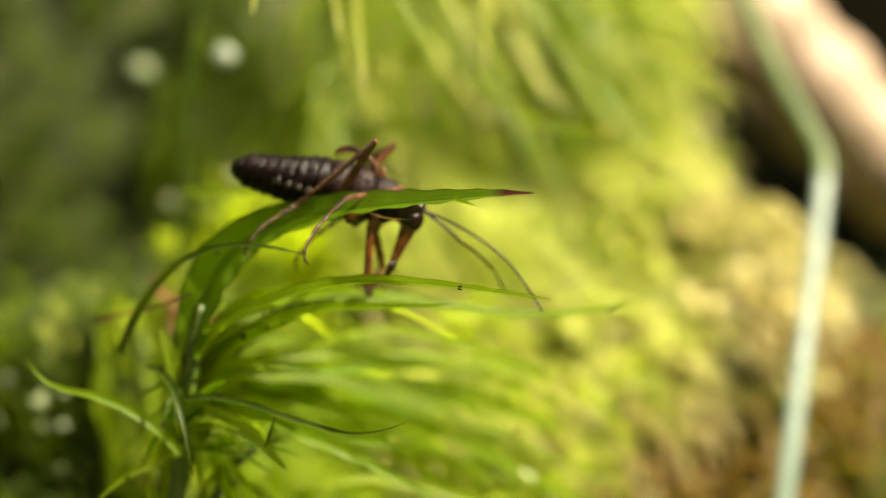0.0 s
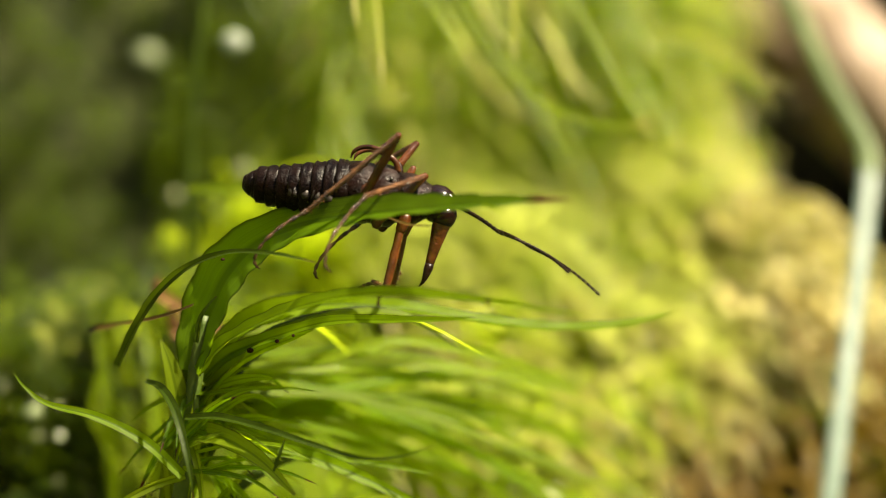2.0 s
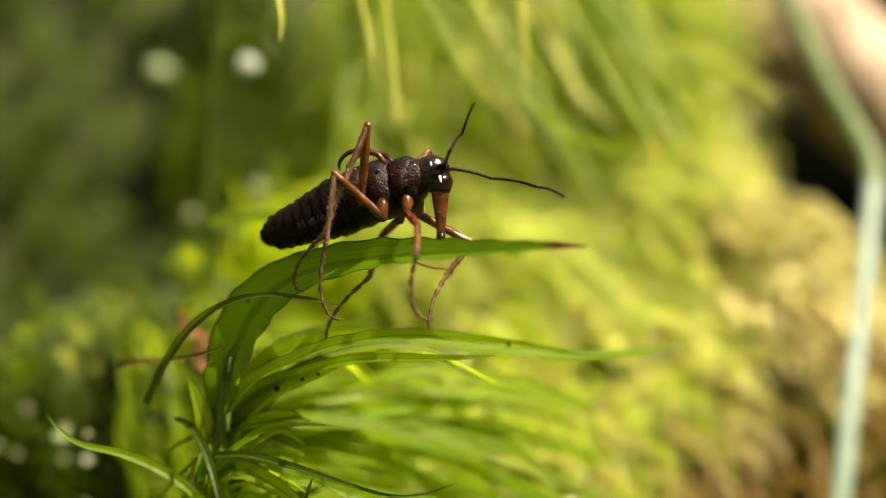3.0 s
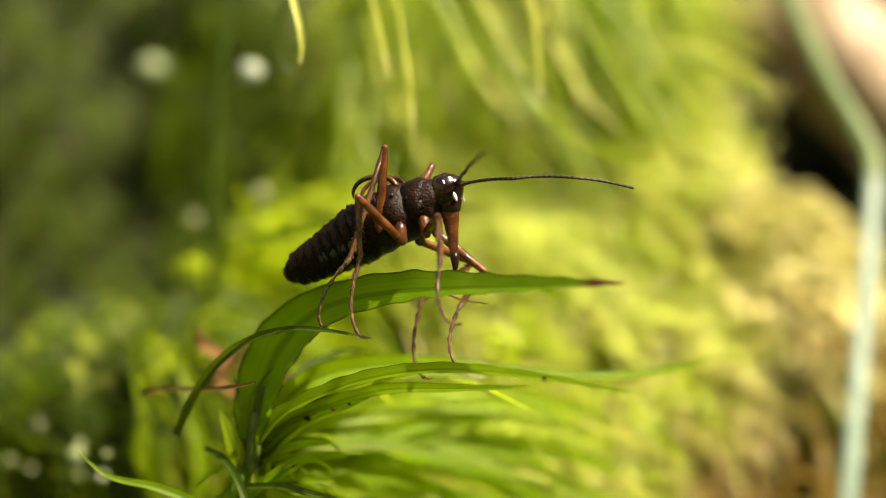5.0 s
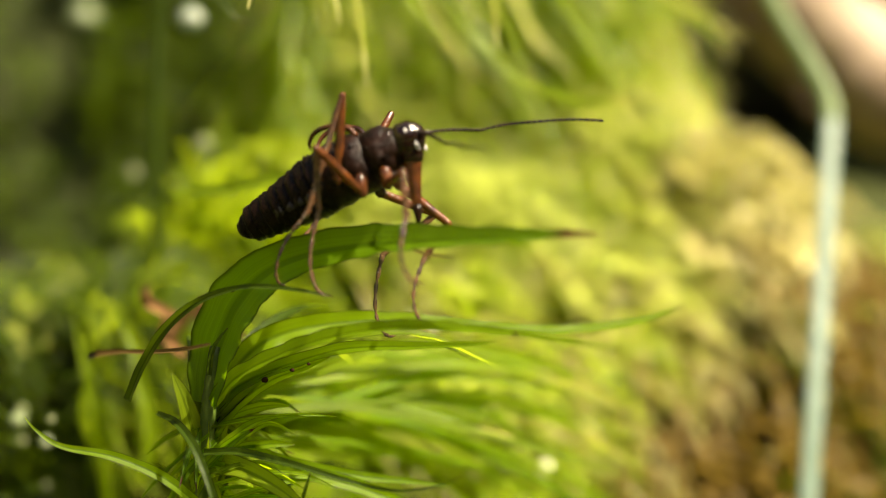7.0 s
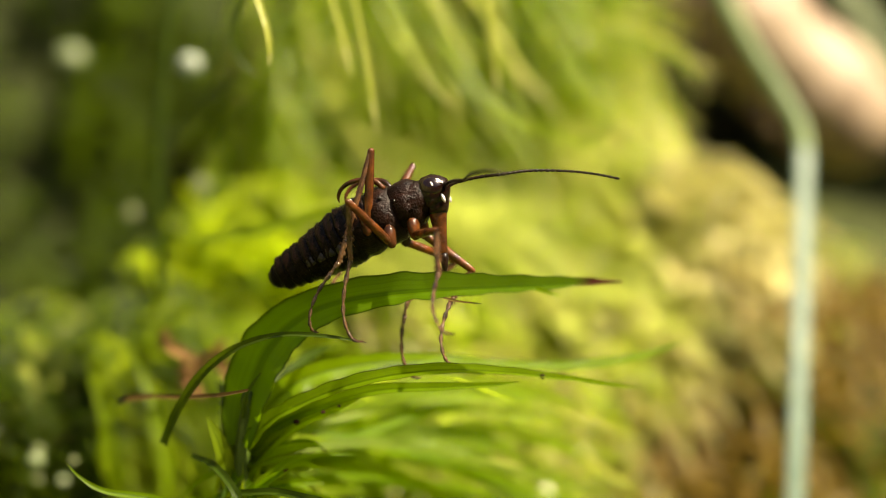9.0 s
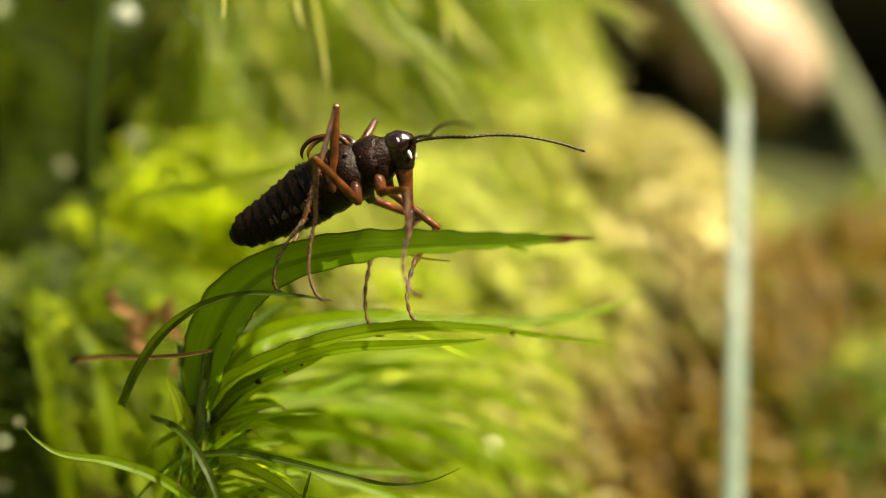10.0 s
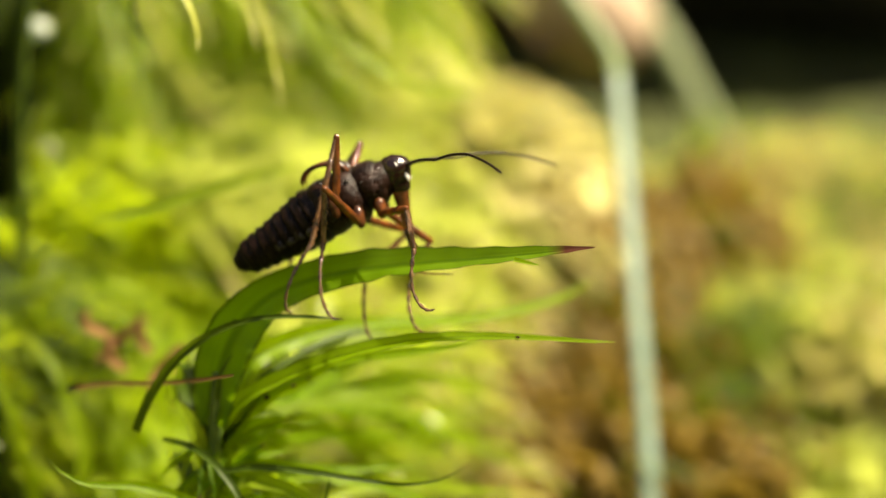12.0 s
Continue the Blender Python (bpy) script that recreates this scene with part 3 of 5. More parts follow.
def shoot_meshes(tall, leaves, size, mat, lean, seed, droop, broad):
    """The stem and the leaves of one shoot, in metres from its foot."""
    rnd = random.Random(seed)
    line = [Vector((0, 0, -1.0 * MM)), Vector((0.1, 0, 0.4 * tall)) * 1.0, Vector((lean.x * 0.12 * tall, lean.y * 0.12 * tall, tall))]
    line[1] = Vector((lean.x * 0.02 * tall, lean.y * 0.02 * tall, 0.5 * tall))
    pts = [Vector(p) for p in spline(line, 10)]
    v, f = loft(pts, [0.22 * MM * (1 - 0.07 * i) for i in range(11)], 6, Vector((0, 1, 0)))
    stem = mesh_of("stem", v, f, STEM)
    many = []
    for i in range(leaves):
        s = 0.28 + 0.72 * (i + rnd.random()) / leaves
        root = Vector(spline(line, 40)[min(40, int(s * 40))])
        turn = i * 2.4 + rnd.uniform(-0.4, 0.4)
        out = Vector((math.cos(turn), math.sin(turn), rnd.uniform(-0.1, 0.35) + 0.5 * max(0, s - 0.8)))
        many.append(shoot_leaf(root, out, lean, size * rnd.uniform(0.75, 1.15) * MM, rnd.uniform(0.17, 0.32) * broad * MM, rnd, droop * rnd.uniform(0.3, 1.3)))
    v, f, uv = joined(many)
    return stem, mesh_of("foliage", v, f, mat, uv)


def plant_shoots():
    right = Vector((1.0, -0.2, -0.18))
    kinds = {}
    for key, (tall, leaves, size, mat, lean, droop, broad) in {
        "tall": (10.5, 74, 6.2, MOSS_BACK, right, 0.05, 1.0), "green": (8.5, 56, 4.8, MOSS_MID, right, 0.05, 1.1),
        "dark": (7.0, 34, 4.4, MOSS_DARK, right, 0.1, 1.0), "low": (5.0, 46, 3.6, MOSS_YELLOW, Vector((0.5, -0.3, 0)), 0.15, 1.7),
        "pale": (4.6, 44, 3.2, MOSS_PALE, Vector((0.3, -0.3, 0)), 0.2, 2.0),
        "olive": (5.5, 46, 3.8, MOSS_BACK, Vector((0.6, -0.2, 0)), 0.15, 1.5),
        "mound": (5.5, 46, 4.2, MOSS_HILL, Vector((0.7, -0.5, -0.3)), 0.0, 1.2),
        "high": (9.5, 66, 4.2, MOSS_MID, right, 0.05, 1.1),
        "litter": (3.6, 36, 3.2, LITTER, Vector((0.4, -0.3, -0.2)), 0.05, 2.0),
    }.items():
        for s in range(3):
            stem, foliage = shoot_meshes(tall * MM, leaves, size, mat, lean, len(kinds) * 7 + s, droop, broad)
            root = new("moss_shoot")
            part("stem", stem, root)
            tagged(part("foliage", foliage, root), kind="stuff")
            kinds[key, s] = root
    labels = {"tall": "tall yellow-green moss shoot with drooping narrow leaves", "green": "green moss shoot with curved narrow leaves",
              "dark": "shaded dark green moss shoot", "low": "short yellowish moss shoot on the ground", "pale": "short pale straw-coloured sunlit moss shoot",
              "olive": "olive-green moss shoot on the ground", "mound": "green moss shoot on a sloping mound", "high": "tall green moss shoot on the edge of the mound", "litter": "withered brown moss shoot on the ground"}
    rnd = random.Random(5)
    used = set()
    far = {}

    def put(key, x, y, scale, single):
        s = rnd.randrange(3)
        m = pose(x * MM, y * MM, (height(x, y) - 0.2) * MM, rnd.uniform(-10, 10), rnd.uniform(-8, 12), rnd.uniform(-35, 35))
        src = kinds[key, s]
        if not single:
            far.setdefault(key, []).append(([o.data for o in src.children if o.data.uv_layers][0], m @ Matrix.Scale(scale, 4)))
        elif (key, s) not in used:
            used.add((key, s))
            tagged(src, labels[key], "moss", "moss shoots behind the insect")
            src.matrix_basis = m
            src.scale = (scale,) * 3
        else:
            copy_thing(src, m).scale = (scale,) * 3

    # clumps: kind, x from-to, y from-to, how many, size, whether each is a thing of its own
    for key, x0, x1, y0, y1, count, scale, single in CLUMPS:
        rnd.seed(int(x0 * 10 + y0 * 100 + count))
        for i in range(count):
            across, along = (i * 0.618 + rnd.uniform(0, 0.12)) % 1, (i + rnd.uniform(0, 1)) / count
            put(key, x0 + (x1 - x0) * across, y0 + (y1 - y0) * along, scale * rnd.uniform(0.8, 1.15), single)
    for key, copies in far.items():
        verts, faces, uvs, o = [], [], [], 0
        for me, m in copies:
            co = np.empty(len(me.vertices) * 3, np.float32)
            me.vertices.foreach_get("co", co)
            mm = np.array(m)
            co = co.reshape(-1, 3) @ mm[:3, :3].T + mm[:3, 3]
            corner = np.empty(len(me.loops) * 2, np.float32)
            me.uv_layers[0].data.foreach_get("uv", corner)
            which = np.empty(len(me.loops), np.int32)
            me.loops.foreach_get("vertex_index", which)
            per = np.zeros((len(me.vertices), 2))
            per[which] = corner.reshape(-1, 2)
            verts += co.tolist()
            uvs += per.tolist()
            faces += (which.reshape(-1, 4) + o).tolist()
            o += len(co)
        ob = new("moss_carpet", mesh_of("moss_carpet", verts, faces, copies[0][0].materials[0], uvs))
        tagged(ob, labels[key].replace("shoot", "carpet"), "moss", kind="stuff")
    for key, root in kinds.items():
        if key not in used:
            for o in (*root.children, root):
                bpy.data.objects.remove(o)


CLUMPS = (
    # the mound behind the insect
    ("mound", -6.2, 4, 12, 20, 64, 0.6, True), ("low", -1, 4.8, 10, 18, 34, 0.62, True), ("litter", 4, 8, 12, 18, 26, 0.8, False), ("mound", -6.4, 1, 19, 28, 76, 0.7, False), ("low", -1.5, 7, 17, 25, 60, 0.66, False), ("olive", -3, 6, 18, 27, 90, 0.72, False),
    ("mound", -5.5, 4, 22, 32, 40, 0.8, False), ("low", 2, 8, 18, 23, 26, 0.7, False), ("olive", 3, 8, 23, 32, 40, 0.7, False),
    ("mound", -4.6, 5, 28, 40, 90, 0.85, False), ("green", -4.6, 4, 29, 40, 60, 0.8, False), ("tall", -4, 4, 30, 42, 40, 0.7, False), ("dark", 3, 7, 30, 35, 24, 0.6, False),
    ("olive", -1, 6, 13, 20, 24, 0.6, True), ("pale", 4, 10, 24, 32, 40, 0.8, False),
    # straw-coloured moss, with the strong sunlight put into its pale colour
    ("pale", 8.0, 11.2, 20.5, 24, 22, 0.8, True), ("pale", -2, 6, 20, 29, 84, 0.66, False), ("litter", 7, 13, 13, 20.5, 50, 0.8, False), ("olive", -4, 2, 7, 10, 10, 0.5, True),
    # the hollow beside the plant; its shade is put into the dark shoots' colour
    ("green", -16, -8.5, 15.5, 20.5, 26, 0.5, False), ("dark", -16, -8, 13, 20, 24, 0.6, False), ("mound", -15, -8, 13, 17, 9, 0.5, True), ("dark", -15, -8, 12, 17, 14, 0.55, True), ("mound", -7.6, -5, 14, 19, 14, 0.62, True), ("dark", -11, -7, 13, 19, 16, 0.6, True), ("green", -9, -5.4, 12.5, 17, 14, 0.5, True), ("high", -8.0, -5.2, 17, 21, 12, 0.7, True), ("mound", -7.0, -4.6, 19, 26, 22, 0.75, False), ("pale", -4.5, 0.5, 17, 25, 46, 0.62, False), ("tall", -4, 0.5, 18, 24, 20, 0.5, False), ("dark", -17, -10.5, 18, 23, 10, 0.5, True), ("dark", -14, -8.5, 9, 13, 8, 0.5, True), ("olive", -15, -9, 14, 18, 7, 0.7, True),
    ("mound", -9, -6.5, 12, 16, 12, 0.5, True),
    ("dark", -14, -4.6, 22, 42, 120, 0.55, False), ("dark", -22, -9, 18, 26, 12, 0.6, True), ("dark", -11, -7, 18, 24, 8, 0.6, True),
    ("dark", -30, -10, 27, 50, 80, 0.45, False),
    # brown litter and low moss beside the grass
    ("low", 6, 11, 23, 27, 18, 0.85, False), ("litter", 8, 14, 12, 24, 46, 0.9, False), ("dark", 8, 14, 12, 21, 12, 0.55, True),
    ("litter", 13, 17, 12, 26, 16, 0.9, False), ("olive", 14, 26, 12, 26, 80, 0.62, False), ("dark", 13, 24, 12, 24, 12, 0.55, False),
    ("olive", 12, 20, 22, 36, 34, 0.6, False), ("low", 18, 46, 16, 35, 90, 0.66, False), ("litter", 16, 46, 16, 35, 18, 0.8, False),
    ("pale", 22, 24, 21, 24, 4, 0.6, False), ("low", 18, 21, 15, 19, 12, 0.9, False), ("olive", 18, 24, 14, 22, 30, 0.7, False), ("litter", 15, 20, 24, 30, 16, 1.2, False), ("dark", 12.5, 15.5, 15, 20, 5, 0.7, False),
    # the last clump is unseen, added round the camera for warm bounce light
    ("dark", 16, 46, 16, 35, 45, 0.62, False), ("olive", 18, 34, 28, 38, 30, 0.6, False), ("olive", -45, 45, -60, -2, 240, 0.8, False),
)
plant_shoots()


# ---- grass, twig, log added for background shade, grains ----
def build_grass():
    grass = new("grass_blade")
    tagged(grass, "pale blue-green upright grass blade bent over at the top", "grass")
    foot = site(8.06, -16.8, 11.54)
    foot.z = height(*(foot.xy / MM)) * MM - MM
    grass.location = foot
    for name, rows, mat, label in (
        ("blade", [tuple(foot / MM), tuple(site(9.69, -8, 15.80) / MM), tuple(site(10.81, -2, 18.71) / MM), tuple(site(11.50, 1.9, 20.60) / MM)], GRASS, "pale glistening ribbed blade"),
        ("fold", [tuple(site(11.50, 1.90, 20.60) / MM), tuple(site(11.44, 2.6, 20.9) / MM), tuple(site(11.1, 3.5, 21.4) / MM), tuple(site(10.3, 5.4, 22.5) / MM), tuple(site(9.2, 9.0, 25) / MM)], GRASS_DULL, "bent green end"),
    ):
        n = 150 if name == "blade" else 26
        pts = [Vector(p) * MM - foot for p in spline(rows, n)]
        # fine ribs run across the blade
        rad = [((0.29 if i % 2 else 0.265) * MM, (0.12 if i % 2 else 0.095) * MM) if name == "blade" else ((0.285 - 0.06 * i / n) * MM, 0.10 * MM) for i in range(n + 1)]
        v, f = loft(pts, rad, 14, Vector((0, 1, 0)), 0.02 if name == "blade" else 0.04, 3)
        part(name, mesh_of(name, v, f, mat), grass, label)
    other = new("grass_blade")
    tagged(other, "dull green leaning grass blade", "grass")
    foot = site(28.5, -9, 47)
    foot.z = height(*(foot.xy / MM)) * MM - MM
    other.location = foot
    rows = [tuple(foot / MM), tuple(site(26.16, -1.41, 46) / MM), tuple(site(24.34, 2.29, 46) / MM), tuple(site(22.28, 6.08, 46) / MM), tuple(site(20.01, 10.33, 46) / MM)]
    pts = [Vector(p) * MM - foot for p in spline(rows, 20)]
    v, f = loft(pts, [(0.55 * MM, 0.16 * MM)] * 21, 14, Vector((0, 1, 0)), 0.04, 5)
    part("blade", mesh_of("blade", v, f, GRASS_LIT), other)


def build_twig():
    rows = [site(4.4, 17.8, 39), site(8.0, 14.2, 39.4), site(10.5, 11.6, 39.6), site(12.9, 9.2, 39.8), site(15.1, 6.8, 40), site(18.0, 4.1, 40), site(20.2, 2.3, 40)]
    base = rows[-1].copy()
    twig = new("twig")
    twig.location = base
    tagged(twig, "pale tan barkless twig with a blunt end leaning over the moss", "twig")
    pts = [Vector(p) - base for p in spline(rows, 48)]
    rad = [(2.55 + 0.12 * math.sin(i * 0.7)) * MM * (1 if i < 42 else max(0.25, 1 - ((i - 41) / 8.5) ** 2.2)) for i in range(49)]
    v, f = loft(pts, rad, 18, Vector((0, 0, 1)), 0.04, 4)
    part("wood", mesh_of("wood", v, f, TWIG), twig)
    rnd = random.Random(9)
    for k, (a, b) in enumerate(((3, 13), (10, 22), (20, 31), (33, 40))):
        # a thin brown flake on the under side, its colour painting the twig's shade
        edge = [pts[i] + Vector((-0.45, -0.35, -0.55)).normalized() * rad[i] * (0.72 + 0.02 * k) for i in range(a, b)]
        n = len(edge)
        size = [(1.6 * MM * max(0.12, math.sin(math.pi * (i + 0.3) / (n - 0.4))) ** 0.5, 0.62 * MM) for i in range(n)]
        v, f = loft(edge, size, 12, Vector((0, 0, 1)), 0.10, k)
        part("bark_flake", mesh_of("bark_flake", v, f, TWIG_BARK), twig, "brown flake painting the twig's shaded side")
    rows = [site(5.46, 14.86, 38.6), site(7.57, 12.52, 38.6), site(9.66, 10.43, 38.6), site(11.05, 9.05, 38.6), site(12.09, 7.9, 38.6)]
    cen = [Vector(p) - base for p in spline(rows, 20)]
    v, f = loft(cen, [(1.5 - 0.3 * i / 20) * MM * (1 if i < 17 else max(0.2, 1 - ((i - 16) / 5.0) ** 2)) for i in range(21)], 14, Vector((0, 0, 1)), 0.06, 3)
    part("side_branch", mesh_of("side_branch", v, f, TWIG_BARK), twig, "short brown side branch")
    for k, i in enumerate((8, 27)):
        c = pts[i] + Vector((0.5, -0.6, 0.45)).normalized() * rad[i] * 0.86
        line = [c + Vector((0.5, -0.6, 0.45)) * MM * q for q in (-0.4, 0, 0.25, 0.4)]
        v, f = loft(line, [0.75 * MM, 0.6 * MM, 0.42 * MM, 0.12 * MM], 10, Vector((0, 0, 1)), 0.08, k)
        part("knot", mesh_of("knot", v, f, TWIG_BARK), twig, "small brown knot")


def build_shade_log():
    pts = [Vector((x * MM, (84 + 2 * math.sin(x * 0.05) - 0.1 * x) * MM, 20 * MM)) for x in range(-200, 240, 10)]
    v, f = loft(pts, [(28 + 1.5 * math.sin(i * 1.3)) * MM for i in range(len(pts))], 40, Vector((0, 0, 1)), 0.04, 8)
    log = new("fallen_log", mesh_of("fallen_log", v, f, LOG_SHADE))
    tagged(log, "near-black log added for the deep shade behind the moss", "log")


def build_grains():
    for (u, v, w), size in (((-6.86, 4.77, 17.3), 0.38), ((-12.0, 6.0, 27.5), 0.55), ((-10.6, -5.6, 12.5), 0.24), ((-10.0, -6.2, 12.8), 0.16)):
        p = site(u, v, w)
        rnd = random.Random(int(w * 10))
        pts = [Vector((0, 0, (q - 0.5) * size * 1.6 * MM)) for q in (0, 0.15, 0.4, 0.7, 0.9, 1)]
        vv, ff = loft(pts, [size * MM * q for q in (0.2, 0.7, 1, 0.9, 0.6, 0.2)], 9, Vector((1, 0, 0)), 0.12, int(u * 100))
        ob = new("dew_grain", mesh_of("dew_grain", vv, ff, GRAIN_WHITE if u == -6.86 else GRAIN))
        ob.location = p
        tagged(ob, "small pale glistening grain caught on the moss", "grain", "pale grains on the moss")


STRANDS = {
    "s1": [(-3.01, 8.07, 10, 0.11), (-2.29, 6.39, 9.6, 0.21), (-1.89, 4.36, 9.2, 0.26), (-1.73, 3.15, 9, 0.24), (-1.66, 2.26, 9, 0.04)],
    "s2": [(-2.53, 8.14, 11, 0.11), (-1.28, 5.74, 10.6, 0.27), (-0.53, 4.21, 10.3, 0.32), (0.01, 3.39, 10.2, 0.22), (0.38, 2.96, 10.2, 0.04)],
    "s3": [(0.22, 8.55, 11, 0.11), (1.01, 6.56, 10.6, 0.19), (1.22, 4.76, 10.4, 0.22), (1.29, 3.8, 10.3, 0.16), (1.31, 3.19, 10.3, 0.04)],
    "s4": [(-0.06, 8.62, 12, 0.11), (1.06, 5.61, 11.6, 0.22), (1.67, 3.61, 11.2, 0.28), (2.04, 2.77, 11, 0.19), (2.29, 2.22, 11, 0.04)],
    "s5": [(-1.24, 8.89, 14, 0.15), (0.23, 4.68, 13.4, 0.38), (1.68, 2.91, 13, 0.49), (3.09, 2.13, 12.6, 0.49), (4.22, 2.04, 12.4, 0.28), (4.78, 2.18, 12.3, 0.06)],
    "s6": [(1.12, 8.75, 14, 0.15), (2.57, 5.56, 13.4, 0.35), (3.7, 3.48, 13, 0.43), (4.33, 2.39, 12.8, 0.29), (4.75, 1.66, 12.7, 0.06)],
    "s8": [(-3.46, 8, 9, 0.1), (-2.77, 5.97, 8.6, 0.23), (-2.37, 4.52, 8.4, 0.26), (-2.21, 3.61, 8.3, 0.04)],
}


def build_strands():
    plant = new("hanging_moss")
    foot = Vector((-8.6, 17.0, 0)) * MM
    foot.z = height(-8.6, 17.0) * MM
    plant.location = foot
    tagged(plant, "long thin yellow-green moss strands hanging from an arched stem", "moss")
    line = [Vector((0, 0, -0.001)), site(-7.4, 4.0, 15) - foot, site(-5.6, 8.4, 13.5) - foot, site(-1.0, 10.0, 13) - foot, site(2.5, 9.2, 13.5) - foot]
    pts = [Vector(p) for p in spline(line, 40)]
    v, f = loft(pts, [0.16 * MM * (1 - 0.018 * i) for i in range(41)], 8, Vector((0, 1, 0)), 0.05, 6)
    part("stem", mesh_of("stem", v, f, STEM), plant, "thin arched stem")
    for k, (name, rows) in enumerate(STRANDS.items()):
        first = site(*rows[0][:3]) - foot
        near = min(pts, key=lambda q: (q - first).length)
        fine = spline([tuple(near / MM) + (0.1,)] + [tuple((site(*r[:3]) - foot) / MM) + (r[3],) for r in rows], 30)
        cen = [Vector(p[:3]) * MM for p in fine]
        v, f, uv = blade(cen, [max(0.03, p[3] * (0.34 + 0.10 * (k % 3))) * MM for p in fine], TOWARDS + 0.6 * UPWARDS + Vector((0.0004, 0, 0)), 4, 0.5, 0.05, k)
        part("leaf", mesh_of("leaf", v, f, MOSS_STRAW if name in ("s1", "s3", "s8") else MOSS_DRAPE, uv), plant)
    rnd = random.Random(33)
    for k in range(9):
        a = Vector((rnd.uniform(-2.5, 4.5), rnd.uniform(7.4, 9.6), rnd.uniform(15, 20)))
        run, fall = rnd.uniform(0.6, 3.4), rnd.uniform(3.0, 6.5)
        rows = [a, a + Vector((run * 0.25, -fall * 0.35, -0.4)), a + Vector((run * 0.6, -fall * 0.72, -0.7)), a + Vector((run, -fall, -0.8))]
        first = site(*rows[0]) - foot
        near = min(pts, key=lambda q: (q - first).length)
        fine = spline([tuple(near / MM)] + [tuple((site(*r) - foot) / MM) for r in rows], 18)
        cen = [Vector(p) * MM for p in fine]
        wide = rnd.uniform(0.09, 0.24) * MM
        v, f, uv = blade(cen, [wide * max(0.15, math.sin(math.pi * min(1, 0.15 + 0.85 * j / 18))) for j in range(19)], TOWARDS + 0.7 * UPWARDS, 2, 0.4, 0.04, k)
        part("leaf", mesh_of("leaf", v, f, (MOSS_STRAW, MOSS_DRAPE, MOSS_DRAPE)[k % 3], uv), plant)


build_strands()


def build_draped_moss():
    """Shoots that lie down over the mound; their narrow leaves fan out from its top."""
    rnd = random.Random(44)
    for k in range(38):
        u, v, w = -5.6 + 9.0 * ((k * 0.618) % 1), rnd.uniform(2.4, 10.5), rnd.uniform(22.0, 27.0)
        u = max(u, -5.6 + 0.32 * (v - 2.4))
        v = max(v, 4.6) if u > -1.5 else v
        v = max(v, 6.8) if u > 1.2 else v
        at = Vector((u * 1.17, v * 1.17, w))
        down = Vector((u + 3.4, v - 13.0, 0)).normalized()
        root = at - down * 1.2 + Vector((0, 0, 1.5))
        while root.z < 60:
            p = site(*root) / MM
            if p.z < height(p.x, p.y) - 0.3:
                break
            root += Vector((0, -0.35, 0.8))
        foot = site(*root)
        shoot = new("draped_shoot")
        shoot.location = foot
        tagged(shoot, "green moss shoot draped over the mound with narrow pointed leaves", "moss", "moss shoots draped over the mound")
        long = rnd.uniform(2.8, 5.0)
        line = [root, root.lerp(at - down * 1.2, 0.6), at - down * 1.0 + Vector((0, 0.3, 0)), at + down * long * 0.5 + Vector((0, 0.1, -0.6)), at + down * long + Vector((0.1, -0.4, -0.9))]
        pts = spline(line, 40)
        cen = [site(*p) - foot for p in pts]
        vv, ff = loft(cen, [0.10 * MM * (1 - 0.018 * i) for i in range(41)], 6, Vector((0, 1, 0)), 0.05, k)
        part("stem", mesh_of("stem", vv, ff, STEM), shoot)
        many, straw = [], []
        for i in range(18):
            q = 0.45 + 0.55 * (i + rnd.random()) / 18
            p = Vector(pts[min(40, int(q * 40))])
            turn = radians(rnd.uniform(-42, 42))
            way = Vector((down.x * math.cos(turn) - down.y * math.sin(turn), down.x * math.sin(turn) + down.y * math.cos(turn), rnd.uniform(-0.7, 0.3)))
            size = rnd.uniform(1.9, 4.1)
            curl = Vector((rnd.uniform(-0.1, 0.3), rnd.uniform(-0.55, 0.0), 0)) * size
            rows = [p, p + way * size * 0.35, p + way * size * 0.7 + curl * 0.35, p + way * size + curl]
            leaf = [site(*c) - foot for c in spline(rows, 8)]
            wide = rnd.uniform(0.09, 0.25) * MM
            wid = [wide * max(0.06, math.sin(math.pi * min(1, 0.2 + 0.8 * j / 8)) ** 0.8) for j in range(9)]
            (straw if i % 9 == 4 else many).append(blade(leaf, wid, TOWARDS + UPWARDS * rnd.uniform(0.1, 1.3) + Vector((rnd.uniform(-0.0005, 0.0008), 0, 0)), 2, 0.6, 0.0, i))
        vv, ff, uv = joined(many)
        tagged(part("foliage", mesh_of("foliage", vv, ff, MOSS_DRAPE, uv), shoot), kind="stuff")
        vv, ff, uv = joined(straw)
        part("dry_leaves", mesh_of("dry_leaves", vv, ff, MOSS_STRAW, uv), shoot, "straw-coloured dry leaves")


build_draped_moss()


